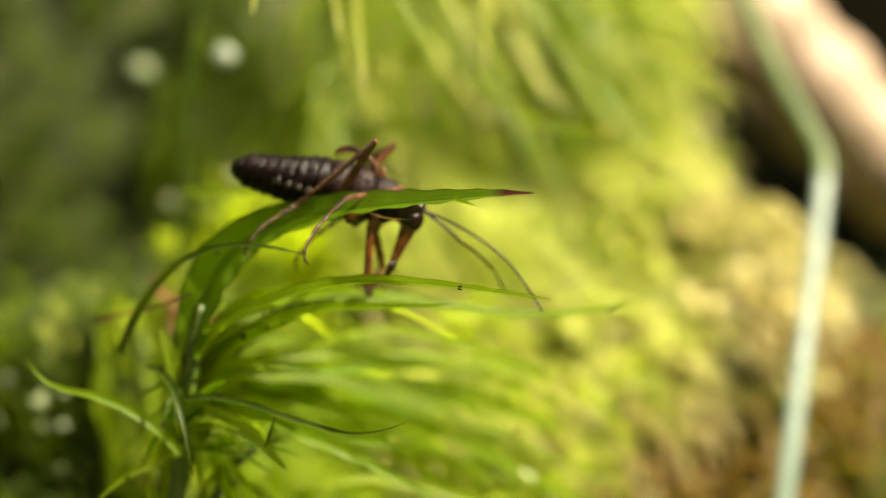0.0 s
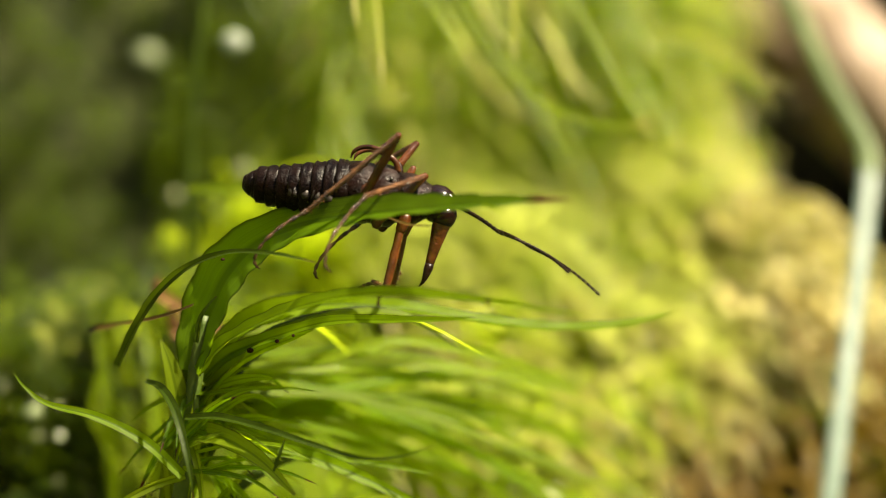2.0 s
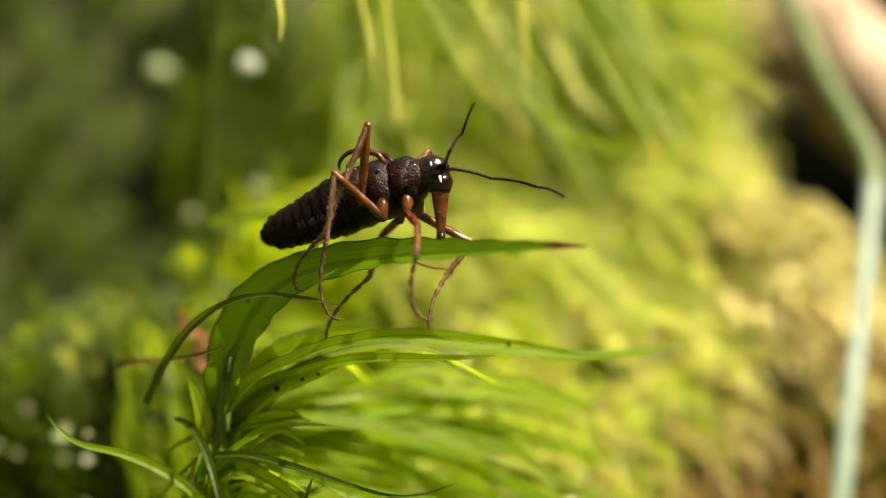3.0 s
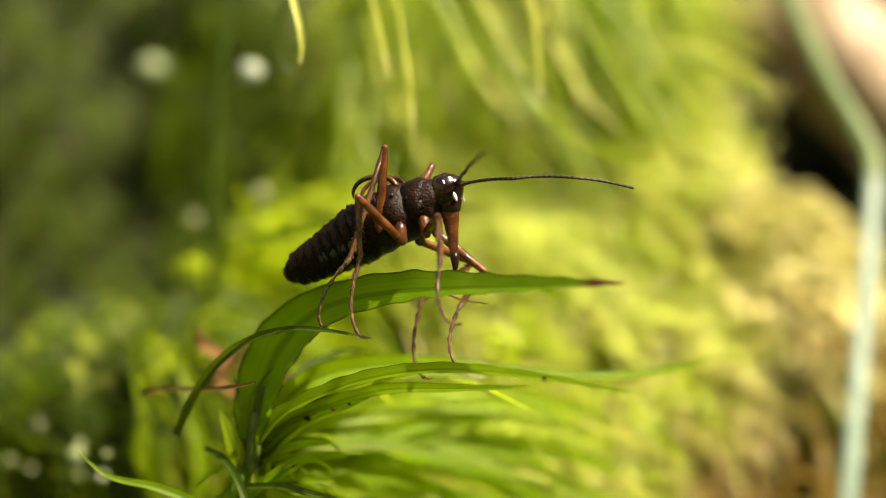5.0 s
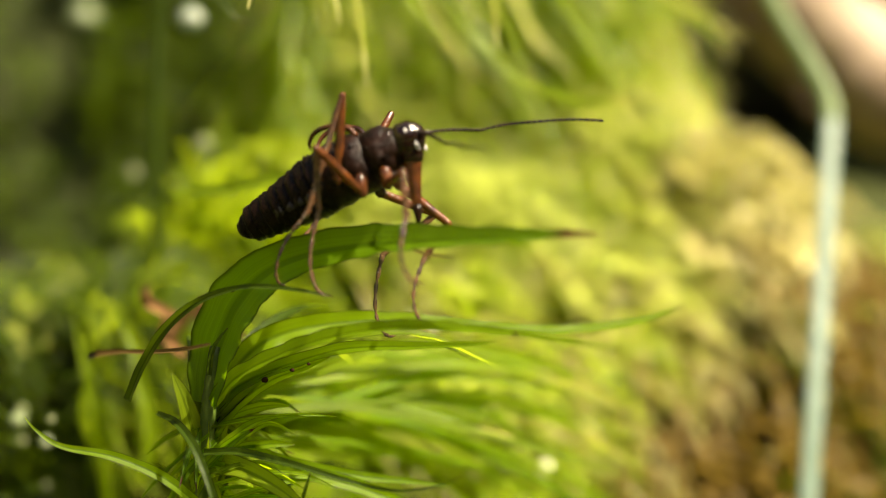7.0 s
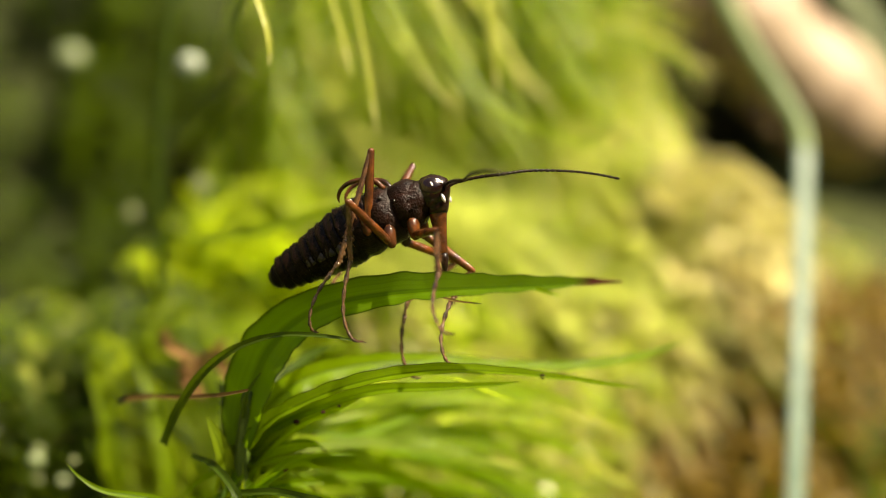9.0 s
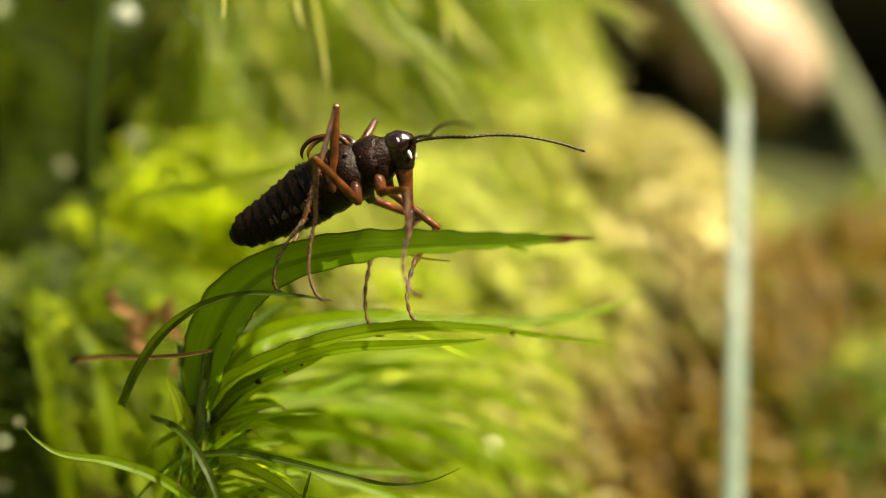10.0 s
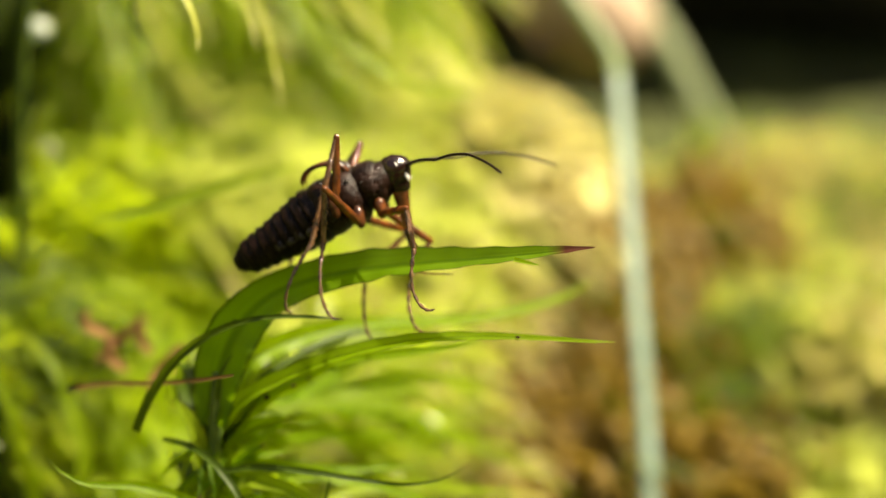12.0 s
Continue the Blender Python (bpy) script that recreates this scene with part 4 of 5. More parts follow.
def build_dew():
    for i, (u, v, w, r) in enumerate(((-6.9, 1.35, 19.5, 0.26), (-7.7, 0.05, 19.5, 0.28), (-9.1, 0.6, 20.4, 0.22), (5.3, -10.2, 27.5, 0.28), (9.2, -2.0, 24.5, 0.45),
                                      (9.9, -1.5, 25.0, 0.40), (8.6, -1.4, 25.2, 0.38), (10.4, -2.3, 24.6, 0.34), (-0.3, -3.5, 13.6, 0.12), (2.2, -4.3, 21.0, 0.2),
                                      (-10.6, -5.4, 12.9, 0.14), (-9.2, -5.3, 10.1, 0.10), (-2.7, -7.4, 11.6, 0.10), (7.0, -3.0, 23.0, 0.18), (4.6, -1.0, 24.0, 0.16),
                                      (-0.90, -3.49, 16.00, 0.16), (2.18, -4.29, 20.00, 0.24), (5.04, -5.57, 22.00, 0.18), (7.30, -6.97, 23.00, 0.26), (-1.60, -5.33, 14.00, 0.12), (0.41, -5.51, 17.00, 0.13),
                                      (6.81, -4.28, 21.00, 0.20), (4.56, -4.94, 19.00, 0.16), (2.52, -7.25, 14.00, 0.22), (1.12, -8.47, 13.00, 0.12), (9.58, -2.95, 25.00, 0.30), (9.97, -2.78, 25.00, 0.30))):
        rr = r * MM
        pts = [Vector((0, 0, rr * math.cos(a * math.pi / 8) * (1.0 if a < 5 else 0.8))) for a in range(8, -1, -1)]
        vv, ff = loft(pts, [max(0.02, math.sin(a * math.pi / 8)) * rr for a in range(8, -1, -1)], 14, Vector((1, 0, 0)), 0.02, i)
        ob = new("dew_drop", mesh_of("dew_drop", vv, ff, DEW_GLINT if u > -1 else DEW))
        ob.location = site(u, v, w)
        tagged(ob, "small dew drop on a moss leaf, glint put into its pale colour", "dew drop", "dew drops on the moss")
    # more drops on the tips of the carpet
    rnd = random.Random(71)
    for i in range(64):
        x, y = (-5 + 17 * ((i * 0.618) % 1), 13 + 17 * (i + rnd.random()) / 64) if i % 6 else (rnd.uniform(-14, -8), rnd.uniform(9, 14))
        rr = rnd.uniform(0.07, 0.20) * MM * (0.6 + 0.03 * y)
        pts = [Vector((0, 0, rr * math.cos(a * math.pi / 6) * (1.0 if a < 4 else 0.8))) for a in range(6, -1, -1)]
        vv, ff = loft(pts, [max(0.02, math.sin(a * math.pi / 6)) * rr for a in range(6, -1, -1)], 10, Vector((1, 0, 0)), 0.02, i)
        ob = new("dew_drop", mesh_of("dew_drop", vv, ff, DEW_GLINT if i % 6 else DEW))
        ob.location = (x * MM, y * MM, (height(x, y) + rnd.uniform(3.0, 4.4)) * MM)
        tagged(ob, "small dew drop on a moss leaf, glint put into its pale colour", "dew drop", "dew drops on the moss")


build_dew()


def build_red_leaves():
    rnd = random.Random(21)
    for u, v, w in ((-6.0, -2.3, 9.2), (-5.5, -2.8, 9.0), (-5.3, -2.0, 9.4), (-6.6, -2.1, 9.8), (-5.0, -2.5, 9.3), (-6.2, -1.5, 9.8)):
        root = site(u, v, w)
        root.z -= 2.2 * MM
        ob = new("withered_leaf")
        ob.location = root
        d = Vector((rnd.uniform(-0.5, 0.6), rnd.uniform(-0.6, 0.1), 1))
        rows = [Vector((0, 0, 0.6 * MM)), d * 1.2 * MM, d * 1.6 * MM + Vector((0.2 * MM, 0, 0)), d * 2.0 * MM + Vector((0.5 * MM, -0.3 * MM, -0.2 * MM))]
        pts = [Vector(p) for p in spline(rows, 10)]
        wid = [0.30 * MM * max(0.05, math.sin(math.pi * min(1, 0.2 + 0.8 * i / 10))) for i in range(11)]
        vv, ff, uv = blade(pts, wid, TOWARDS + 0.4 * UPWARDS, 4, 0.4, 0.1, int(u * -10))
        part("leaf", mesh_of("leaf", vv, ff, MOSS_RED, uv), ob)
        tagged(ob, "withered reddish-brown moss leaf among green shoots", "leaf", "reddish leaves in the moss")


build_red_leaves()


def build_dry_leaf():
    """A curled dead leaf, cream in the sun, lying on the straw-coloured moss."""
    leaf = new("dry_leaf")
    leaf.location = site(9.3, -3.6, 24.4)
    tagged(leaf, "cream-coloured curled dry leaf lying on sunlit moss", "leaf")
    rows = [Vector((-1.5, 0.2, -0.1)), Vector((-0.9, 0, 0.7)), Vector((0, -0.2, 1.3)), Vector((1.0, -0.1, 1.2)), Vector((1.7, 0.3, 0.7))]
    pts = [Vector(p) * MM for p in spline(rows, 22)]
    wid = [2.3 * MM * max(0.10, math.sin(math.pi * (0.08 + 0.84 * i / 22)) ** 0.7) for i in range(23)]
    v, f, uv = blade(pts, wid, Vector((0.45, -0.75, 0.6)), 10, 0.35, 0.09, 4)
    part("leaf_blade", mesh_of("leaf_blade", v, f, MOSS_PALE, uv), leaf)
    rib = [p + Vector((0.45, -0.75, 0.6)).normalized() * 0.02 * MM - Vector((0, 0, 0.0002)) for p in pts]
    v, f = loft(rib, [0.07 * MM * (1 - 0.03 * i) for i in range(23)], 8, Vector((0, 1, 0)))
    part("midrib", mesh_of("midrib", v, f, TWIG), leaf, "tan midrib")


build_dry_leaf()
build_grass()
build_twig()
build_shade_log()
build_grains()

# ---- the insect ----
# seconds, tip of the abdomen, middle of the head
BODY = [
    (0, (-3.68, -0.03, 3.3), (0.45, -1.08, 3.2)),
    (0.5, (-3.51, -0.3, 3.3), (0.5, -1.08, 3.2)),
    (1.5, (-3.62, -0.31, 3.3), (0.47, -1.09, 3.2)),
    (2, (-3.63, -0.36, 3.3), (0.47, -0.84, 3.2)),
    (2.5, (-3.68, -0.35, 3.3), (0.49, -0.58, 3.2)),
    (2.7, (-3.87, -0.05, 3.3), (0.34, -0.2, 3.1)),
    (2.8, (-3.5, -0.21, 3.3), (0.63, -0.34, 3.0)),
    (2.9, (-3.76, -0.38, 3.4), (0.23, -0.03, 2.7)),
    (3, (-3.8, -0.58, 3.5), (-0.09, 0.6, 2.4)),
    (3.2, (-3.91, -0.71, 3.51), (-0.5, 0.85, 2.3)),
    (12, (-3.91, -0.71, 3.51), (-0.5, 0.85, 2.3)),
]
LEGS = {
    "hind_near": [
        (0, (-0.6, 0.24, 2.2), (-2.28, -1.02, 2.4), (-3.32, -1.95, 2.5)),
        (1.5, (-0.6, 0.19, 2.2), (-2.26, -1.07, 2.4), (-3.24, -1.96, 2.5)),
        (2.5, (-0.5, 0.5, 2.2), (-2.25, -1.07, 2.4), (-3.13, -1.87, 2.5)),
        (2.7, (-0.72, 0.85, 2.2), (-2.43, -0.73, 2.4), (-3.23, -1.53, 2.5)),
        (2.9, (-1.05, 1.17, 2.2), (-2.13, -0.69, 2.4), (-3.03, -1.8, 2.5)),
        (3, (-1.51, 1.39, 2.17), (-2.37, -0.75, 2.3), (-3.04, -1.68, 2.5)),
        (3.2, (-1.82, 1.37, 2.17), (-2.61, -0.85, 2.3), (-3.2, -1.83, 2.52)),
    ],
    "mid_near": [
        (0, (0.04, -0.57, 1.4), (-1.11, -0.9, 1.4), (-1.87, -1.96, 1.8)),
        (1.5, (0.04, -0.45, 1.4), (-1.16, -0.81, 1.4), (-1.92, -2.18, 1.8)),
        (2.5, (0.08, 0.05, 1.4), (-1.01, -0.76, 1.4), (-1.85, -2.09, 1.8)),
        (2.7, (-0.26, 0.34, 1.4), (-1.15, -0.41, 1.4), (-2.02, -1.76, 1.8)),
        (2.9, (-1.27, 0.33, 1.4), (-1.86, -0.57, 1.6), (-2.14, -2.01, 1.9)),
        (3, (-2.12, 0.45, 1.55), (-2.27, -0.87, 1.9), (-2.28, -2.27, 2.1)),
        (3.2, (-2.26, 0.66, 1.55), (-2.27, -0.47, 1.91), (-2.35, -2.09, 2.1)),
    ],
    "fore_near": [
        (0, (-0.78, -2.3, 3.0), (-0.94, -2.5, 3.7), (-1.09, -2.63, 4.8)),
        (1.5, (-0.78, -2.36, 3.0), (-0.91, -2.5, 3.7), (-1.07, -2.62, 4.8)),
        (2, (-0.67, -2.03, 2.9), (-1.07, -2.35, 3.5), (-1.43, -2.5, 4.5)),
        (2.3, (-0.98, -1.59, 2.7), (-1.64, -1.84, 2.8), (-2.34, -2.04, 3.4)),
        (2.5, (-0.91, -1.69, 2.6), (-1.65, -1.95, 2.7), (-2.26, -2.1, 3.4)),
        (2.8, (-0.81, -1.07, 2.2), (-0.87, -1.62, 1.8), (-1.36, -2.27, 1.5)),
        (2.9, (-0.49, -0.7, 1.8), (-0.48, -1.25, 1.2), (-0.55, -1.99, 1.0)),
        (3, (-0.46, -0.55, 1.4), (-0.42, -1.09, 0.9), (-0.41, -1.82, 0.8)),
        (3.2, (-0.76, 0.38, 1.5), (-0.64, -0.81, 0.7), (-0.48, -1.68, 0.7)),
        (10.3, (-0.61, 0.01, 1.5), (-0.6, -1.28, 0.7), (-0.68, -1.78, 0.7)),
        (10.8, (-0.66, -0.03, 1.5), (-0.63, -1.27, 0.7), (-0.72, -1.78, 0.7)),
        (11.2, (-0.97, 0.19, 1.3), (-0.72, -0.67, 0.9), (-0.68, -1.63, 0.8)),
        (12, (-0.77, 0.14, 1.3), (-0.7, -0.87, 0.9), (-0.72, -1.65, 0.8)),
    ],
    "fore_far": [
        (0, (-0.61, -2.16, 3.8), (-0.7, -2.38, 4.3), (-0.85, -2.52, 5.3)),
        (2, (-0.62, -1.78, 3.7), (-0.73, -2.07, 4.2), (-0.91, -2.41, 5.0)),
        (2.3, (-0.73, -1.63, 3.6), (-1.27, -2.26, 3.9), (-1.6, -2.53, 4.8)),
        (2.5, (-0.65, -1.73, 3.6), (-1.07, -2.31, 3.9), (-1.37, -2.59, 4.8)),
        (2.8, (-0.25, -0.68, 3.2), (-0.01, -1.23, 3.2), (-0.44, -2.13, 3.2)),
        (3, (0.08, -0.6, 2.9), (-0.07, -1.49, 2.6), (-0.32, -2.37, 2.4)),
        (3.2, (0.13, -0.77, 2.94), (-0.24, -1.25, 2.8), (-0.5, -2.5, 2.4)),
        (12, (0.13, -0.77, 2.94), (-0.24, -1.25, 2.8), (-0.5, -2.5, 2.4)),
    ],
    "mid_far": [
        (0, (-0.32, 0.39, 4.2), (-1.42, -1.13, 4.0), (-2.35, -2.01, 3.9)),
        (1.5, (-0.23, 0.31, 4.2), (-1.34, -1.22, 4.0), (-2.24, -2.13, 3.9)),
        (2.5, (-0.24, 0.28, 4.2), (-1.43, -1.21, 4.0), (-2.31, -2.1, 3.9)),
        (2.8, (-0.39, 0.4, 4.0), (-1.54, -1.0, 3.8), (-2.19, -2.15, 3.7)),
        (3, (-1.11, -0.4, 3.4), (-1.59, -1.48, 3.3), (-2.3, -2.41, 3.4)),
        (3.2, (-0.85, -0.29, 3.2), (-1.25, -1.42, 3.08), (-1.2, -2.45, 3.44)),
        (12, (-0.85, -0.29, 3.2), (-1.25, -1.42, 3.08), (-1.2, -2.45, 3.44)),
    ],
    "hind_far": [
        (0, (-0.39, 0.43, 4.3), (-2.14, -0.41, 4.6), (-2.86, -1.05, 4.6)),
        (2.5, (-0.4, 0.44, 4.3), (-2.22, -0.43, 4.6), (-3.02, -1.02, 4.6)),
        (3, (-0.5, 1.08, 3.5), (-1.89, -0.19, 4.2), (-2.71, -0.9, 4.3)),
        (3.2, (-0.97, 1.36, 3.4), (-2.2, -0.4, 4.2), (-2.9, -1.4, 4.2)),
        (12, (-0.97, 1.36, 3.4), (-2.2, -0.4, 4.2), (-2.9, -1.4, 4.2)),
    ],
}
FEELERS = {
    "far": [
        (0, (1.68, -1.62, 3.0), (2.4, -2.25, 3.0), (2.95, -3.2, 3.0)),
        (1.5, (1.54, -1.5, 3.0), (2.37, -1.98, 3.0), (3.24, -2.8, 3.0)),
        (2.3, (1.44, -1.36, 3.0), (2.37, -1.67, 3.0), (3.31, -2.3, 3.0)),
        (2.5, (1.5, -0.95, 2.9), (2.44, -1.18, 2.8), (3.46, -1.56, 2.7)),
        (2.7, (1.07, -0.95, 3.0), (1.74, -1.49, 3.0), (2.25, -2.25, 3.0)),
        (2.8, (0.94, -1.11, 3.0), (1.39, -1.88, 3.0), (1.68, -2.53, 3.0)),
        (2.9, (1.18, -0.17, 3.0), (2.18, -0.43, 3.0), (3.39, -0.74, 3.0)),
        (3, (0.83, 0.49, 2.5), (1.72, 0.29, 1.6), (2.25, 0.03, 0.8)),
        (3.2, (0.44, 0.92, 2.2), (1.52, 1.12, 2.3), (2.82, 0.99, 2.3)),
        (5, (0.69, 1.03, 2.2), (1.78, 1.06, 2.3), (3.02, 0.85, 2.3)),
        (5.5, (0.67, 1.01, 2.2), (1.75, 1.04, 2.3), (3.03, 0.83, 2.3)),
        (6.5, (0.82, 1.03, 2.2), (1.9, 1.09, 2.3), (3.13, 0.98, 2.3)),
        (7, (0.83, 0.97, 2.4), (1.9, 1.13, 2.8), (3.19, 1.12, 3.0)),
        (9, (0.74, 1.11, 2.2), (1.85, 1.15, 2.3), (3.09, 0.93, 2.3)),
        (9.5, (0.75, 1.01, 2.2), (1.9, 1.01, 2.3), (3.12, 0.73, 2.3)),
        (10.5, (0.69, 0.91, 2.3), (1.86, 0.9, 2.4), (3.09, 0.39, 2.4)),
        (11, (0.72, 0.9, 2.3), (1.94, 0.87, 2.4), (3.12, 0.25, 2.4)),
        (11.6, (0.72, 0.84, 2.6), (2.01, 0.76, 2.8), (3.14, 0.11, 2.9)),
        (12, (0.81, 0.94, 2.6), (2.07, 0.92, 2.9), (3.36, 0.41, 3.1)),
    ],
    "near": [
        (0, (1.37, -1.84, 3.4), (1.77, -2.15, 4.0), (2.01, -2.6, 4.6)),
        (1.5, (1.25, -1.54, 3.5), (1.85, -1.77, 4.2), (2.55, -2.31, 4.8)),
        (2.5, (1.35, -1.08, 2.6), (2.12, -1.43, 2.0), (2.86, -1.86, 1.6)),
        (2.7, (1.08, -0.86, 2.6), (1.65, -1.42, 2.0), (2.09, -1.96, 1.6)),
        (2.8, (0.8, -0.05, 2.4), (0.88, 0.56, 2.0), (0.99, 1.38, 1.6)),
        (2.9, (0.56, 0.08, 2.0), (0.74, 0.57, 1.4), (0.86, 1.05, 1.0)),
        (3, (0.11, 0.86, 2.2), (0.27, 1.29, 1.6), (0.55, 1.74, 0.9)),
        (3.2, (-0.23, 1.11, 1.6), (-0.02, 1.28, 0.9), (0.22, 1.5, 0.3)),
        (5, (-0.21, 1.11, 1.4), (-0.03, 1.23, 0.6), (0.22, 1.34, -0.2)),
        (5.5, (-0.27, 1.09, 1.4), (-0.03, 1.29, 0.6), (0.32, 1.4, -0.2)),
        (6.5, (-0.06, 1.11, 1.4), (0.11, 1.29, 0.6), (0.36, 1.42, -0.2)),
        (7, (0.09, 0.69, 1.4), (0.38, 0.59, 0.6), (0.8, 0.48, -0.2)),
        (9.5, (-0.13, 1.06, 1.4), (0.07, 1.25, 0.6), (0.45, 1.17, -0.2)),
        (10.5, (-0.16, 0.91, 1.4), (0.09, 1.13, 0.6), (0.34, 1.03, -0.2)),
        (11, (-0.08, 1.01, 1.4), (0.19, 1.13, 0.6), (0.48, 0.68, -0.2)),
        (11.6, (-0.08, 0.95, 1.4), (0.27, 0.98, 0.6), (0.49, 0.6, -0.1)),
        (12, (-0.05, 1.02, 1.4), (0.33, 1.13, 0.6), (0.61, 0.79, -0.1)),
    ],
}

BONES = {"hind": (1.55, 2.25, 1.40), "mid": (1.30, 1.30, 1.50), "fore": (1.20, 0.80, 1.20)}
HIPS = {"hind": (2.40, 0.46, -0.16), "mid": (2.74, 0.44, -0.58), "fore": (3.20, 0.28, -0.62)}
FEELER_BONES = (1.05, 1.10, 1.25)


def axes(a, x, up):
    """A pose at a whose x axis runs along x and whose z axis is as near to up as it can be."""
    x = x.normalized()
    z = (up - up.dot(x) * x).normalized()
    y = z.cross(x)
    m = Matrix((x, y, z)).transposed().to_4x4()
    m.translation = a
    return m


def body_pose(tip, head):
    a, h = site(*tip), site(*head)
    return axes(a, h - a, UPWARDS)


def between(rows, t):
    """The row's values at t seconds."""
    for a, b in zip(rows, rows[1:]):
        if a[0] <= t <= b[0]:
            s = (t - a[0]) / (b[0] - a[0])
            return [Vector(p) * (1 - s) + Vector(q) * s for p, q in zip(a[1:], b[1:])]
    return [Vector(p) for p in rows[-1][1:]]


def reach(a, b, size, strict=False):
    """The joint at that distance from a which looks from before like b (both in site millimetres)."""
    flat = Vector((b.x - a.x, b.y - a.y))
    if flat.length >= size * 0.995:
        k = size * 0.995 / flat.length
        return Vector((a.x + flat.x * k, a.y + flat.y * k, a.z + math.copysign(size * 0.0998, b.z - a.z)))
    depth = math.sqrt(size * size - flat.length ** 2)
    want = b - a
    if not strict and want.length > 0 and depth > 2.5 * abs(want.z) + 0.3:
        return a + want * (size / want.length)
    return Vector((a.x + flat.x, a.y + flat.y, a.z + math.copysign(depth, b.z - a.z)))


def unsite(p):
    q = p * 1000
    c, s = math.cos(TILT), math.sin(TILT)
    y, z = q.y, q.z - TALL
    return Vector((q.x, y * s + z * c, y * c - z * s))


def build_insect():
    ins = new("snow_scorpionfly")
    tagged(ins, "small black wingless-looking insect with amber legs clinging to a moss leaf", "insect")
    moving = {}

    def lofted(name, rows, mat, parent=ins, label="", n=14, rough=0.0, seed=0, up=Vector((0, 0, 1))):
        pts = [Vector(r[:3]) * MM for r in rows]
        v, f = loft(pts, [(r[3] * MM, (r[4] if len(r) > 4 else r[3]) * MM) for r in rows], n, up, rough, seed)
        return part(name, mesh_of(name, v, f, mat), parent, label)

    # abdomen: ringed segments, each a barrel with a raised hind rim
    edges = [0.0, 0.26, 0.48, 0.70, 0.93, 1.16, 1.40, 1.64, 1.88, 2.12]

    def girth(x):
        return (0.31 + 0.165 * min(x, 1.8)) * max(0.05, min(1, (x + 0.06) / 0.34)) ** 0.5
    for i, (a, b) in enumerate(zip(edges, edges[1:])):
        rows = []
        for q, k in ((-0.10, 0.88), (-0.06, 1.02), (0.04, 1.05), (0.2, 1.045), (0.45, 1.02), (0.7, 0.99), (0.92, 0.96), (1.08, 0.86)):
            x = a + (b - a) * q
            g = girth(max(0.02, x)) * k
            rows.append((x, 0, -0.13 + 0.13 * (x / 2.12) ** 2, g * 0.90, g * 0.97))
        lofted("abdomen_segment", rows, CHITIN, n=34, rough=0.05, seed=i)
        if 4 <= i <= 7:
            for side in (-1, 1):
                g = girth((a + b) / 2)
                c = ((a + b) / 2, side * g * 0.82, -0.24 * g - 0.06)
                lofted("side_plate", [(c[0] - 0.095, c[1], c[2], 0.015, 0.07), (c[0] - 0.085, c[1], c[2], 0.04, 0.10), (c[0] - 0.01, c[1], c[2] - 0.01, 0.045, 0.115),
                                      (c[0] + 0.075, c[1], c[2] - 0.02, 0.04, 0.09), (c[0] + 0.09, c[1], c[2], 0.015, 0.05)],
                       PALE, label="pale membrane on the flank", n=10, rough=0.16, seed=i)
    lofted("tail_bulb", [(-0.03, 0, -0.10, 0.06), (0.0, 0, -0.11, 0.14), (0.06, 0, -0.12, 0.21), (0.14, 0, -0.125, 0.26), (0.22, 0, -0.125, 0.24)],
           CHITIN, label="dark brown bulb at the tail", n=14, rough=0.04, seed=2)
    # thorax
    for i, (x, g, h) in enumerate(((2.30, 0.55, 0.62), (2.76, 0.54, 0.61), (3.24, 0.45, 0.51))):
        lofted("thorax_segment", [(x - 0.36, 0, 0.0, g * 0.7, h * 0.7), (x - 0.27, 0, 0.0, g * 0.93, h * 0.93), (x - 0.05, 0, 0.0, g, h),
                                  (x + 0.18, 0, 0.0, g * 0.95, h * 0.95), (x + 0.32, 0, 0.0, g * 0.72, h * 0.72)], PITTED, n=20, rough=0.035, seed=20 + i)
        for side in (-1, 1):
            lofted("side_plate", [(x - 0.20, side * g * 0.82, 0.06, 0.03, 0.10), (x - 0.12, side * g * 0.87, 0.04, 0.07, 0.24),
                                  (x + 0.06, side * g * 0.87, -0.02, 0.07, 0.27), (x + 0.20, side * g * 0.82, -0.05, 0.03, 0.12)],
                   PITTED, n=12, rough=0.16, seed=30 + i)
    rnd = random.Random(17)
    # glossy beads added on the near side to give the thorax its sparkle
    for i in range(12):
        x = rnd.uniform(2.15, 3.66)
        g = 0.60 if x < 2.9 else 0.60 - 0.36 * (x - 2.9)
        a = radians(rnd.uniform(8, 80))
        c = Vector((x, -math.cos(a) * g * 0.9, math.sin(a) * g))
        r = rnd.uniform(0.02, 0.04)
        lofted("scale", [(c.x - r, c.y, c.z, r * 0.2), (c.x - r * 0.6, c.y, c.z, r * 0.75), (c.x, c.y, c.z, r), (c.x + r * 0.6, c.y, c.z, r * 0.75), (c.x + r, c.y, c.z, r * 0.2)],
               GLINT, label="tiny glossy bead added to catch a sun glint", n=8)
    lofted("neck", [(3.30, 0, 0.0, 0.46), (3.46, 0, 0.01, 0.41), (3.60, 0, 0.01, 0.35), (3.72, 0, 0.01, 0.30)], PITTED, n=14)
    # head with its downward beak
    lofted("head", [(3.46, 0, 0.0, 0.16, 0.18), (3.54, 0, 0.0, 0.25, 0.28), (3.70, 0, 0.0, 0.32, 0.37), (3.86, 0, -0.02, 0.32, 0.375),
                    (3.99, 0, -0.05, 0.25, 0.31), (4.08, 0, -0.08, 0.18, 0.24), (4.12, 0, -0.10, 0.08, 0.12)], CHITIN_GLOSS, n=20)
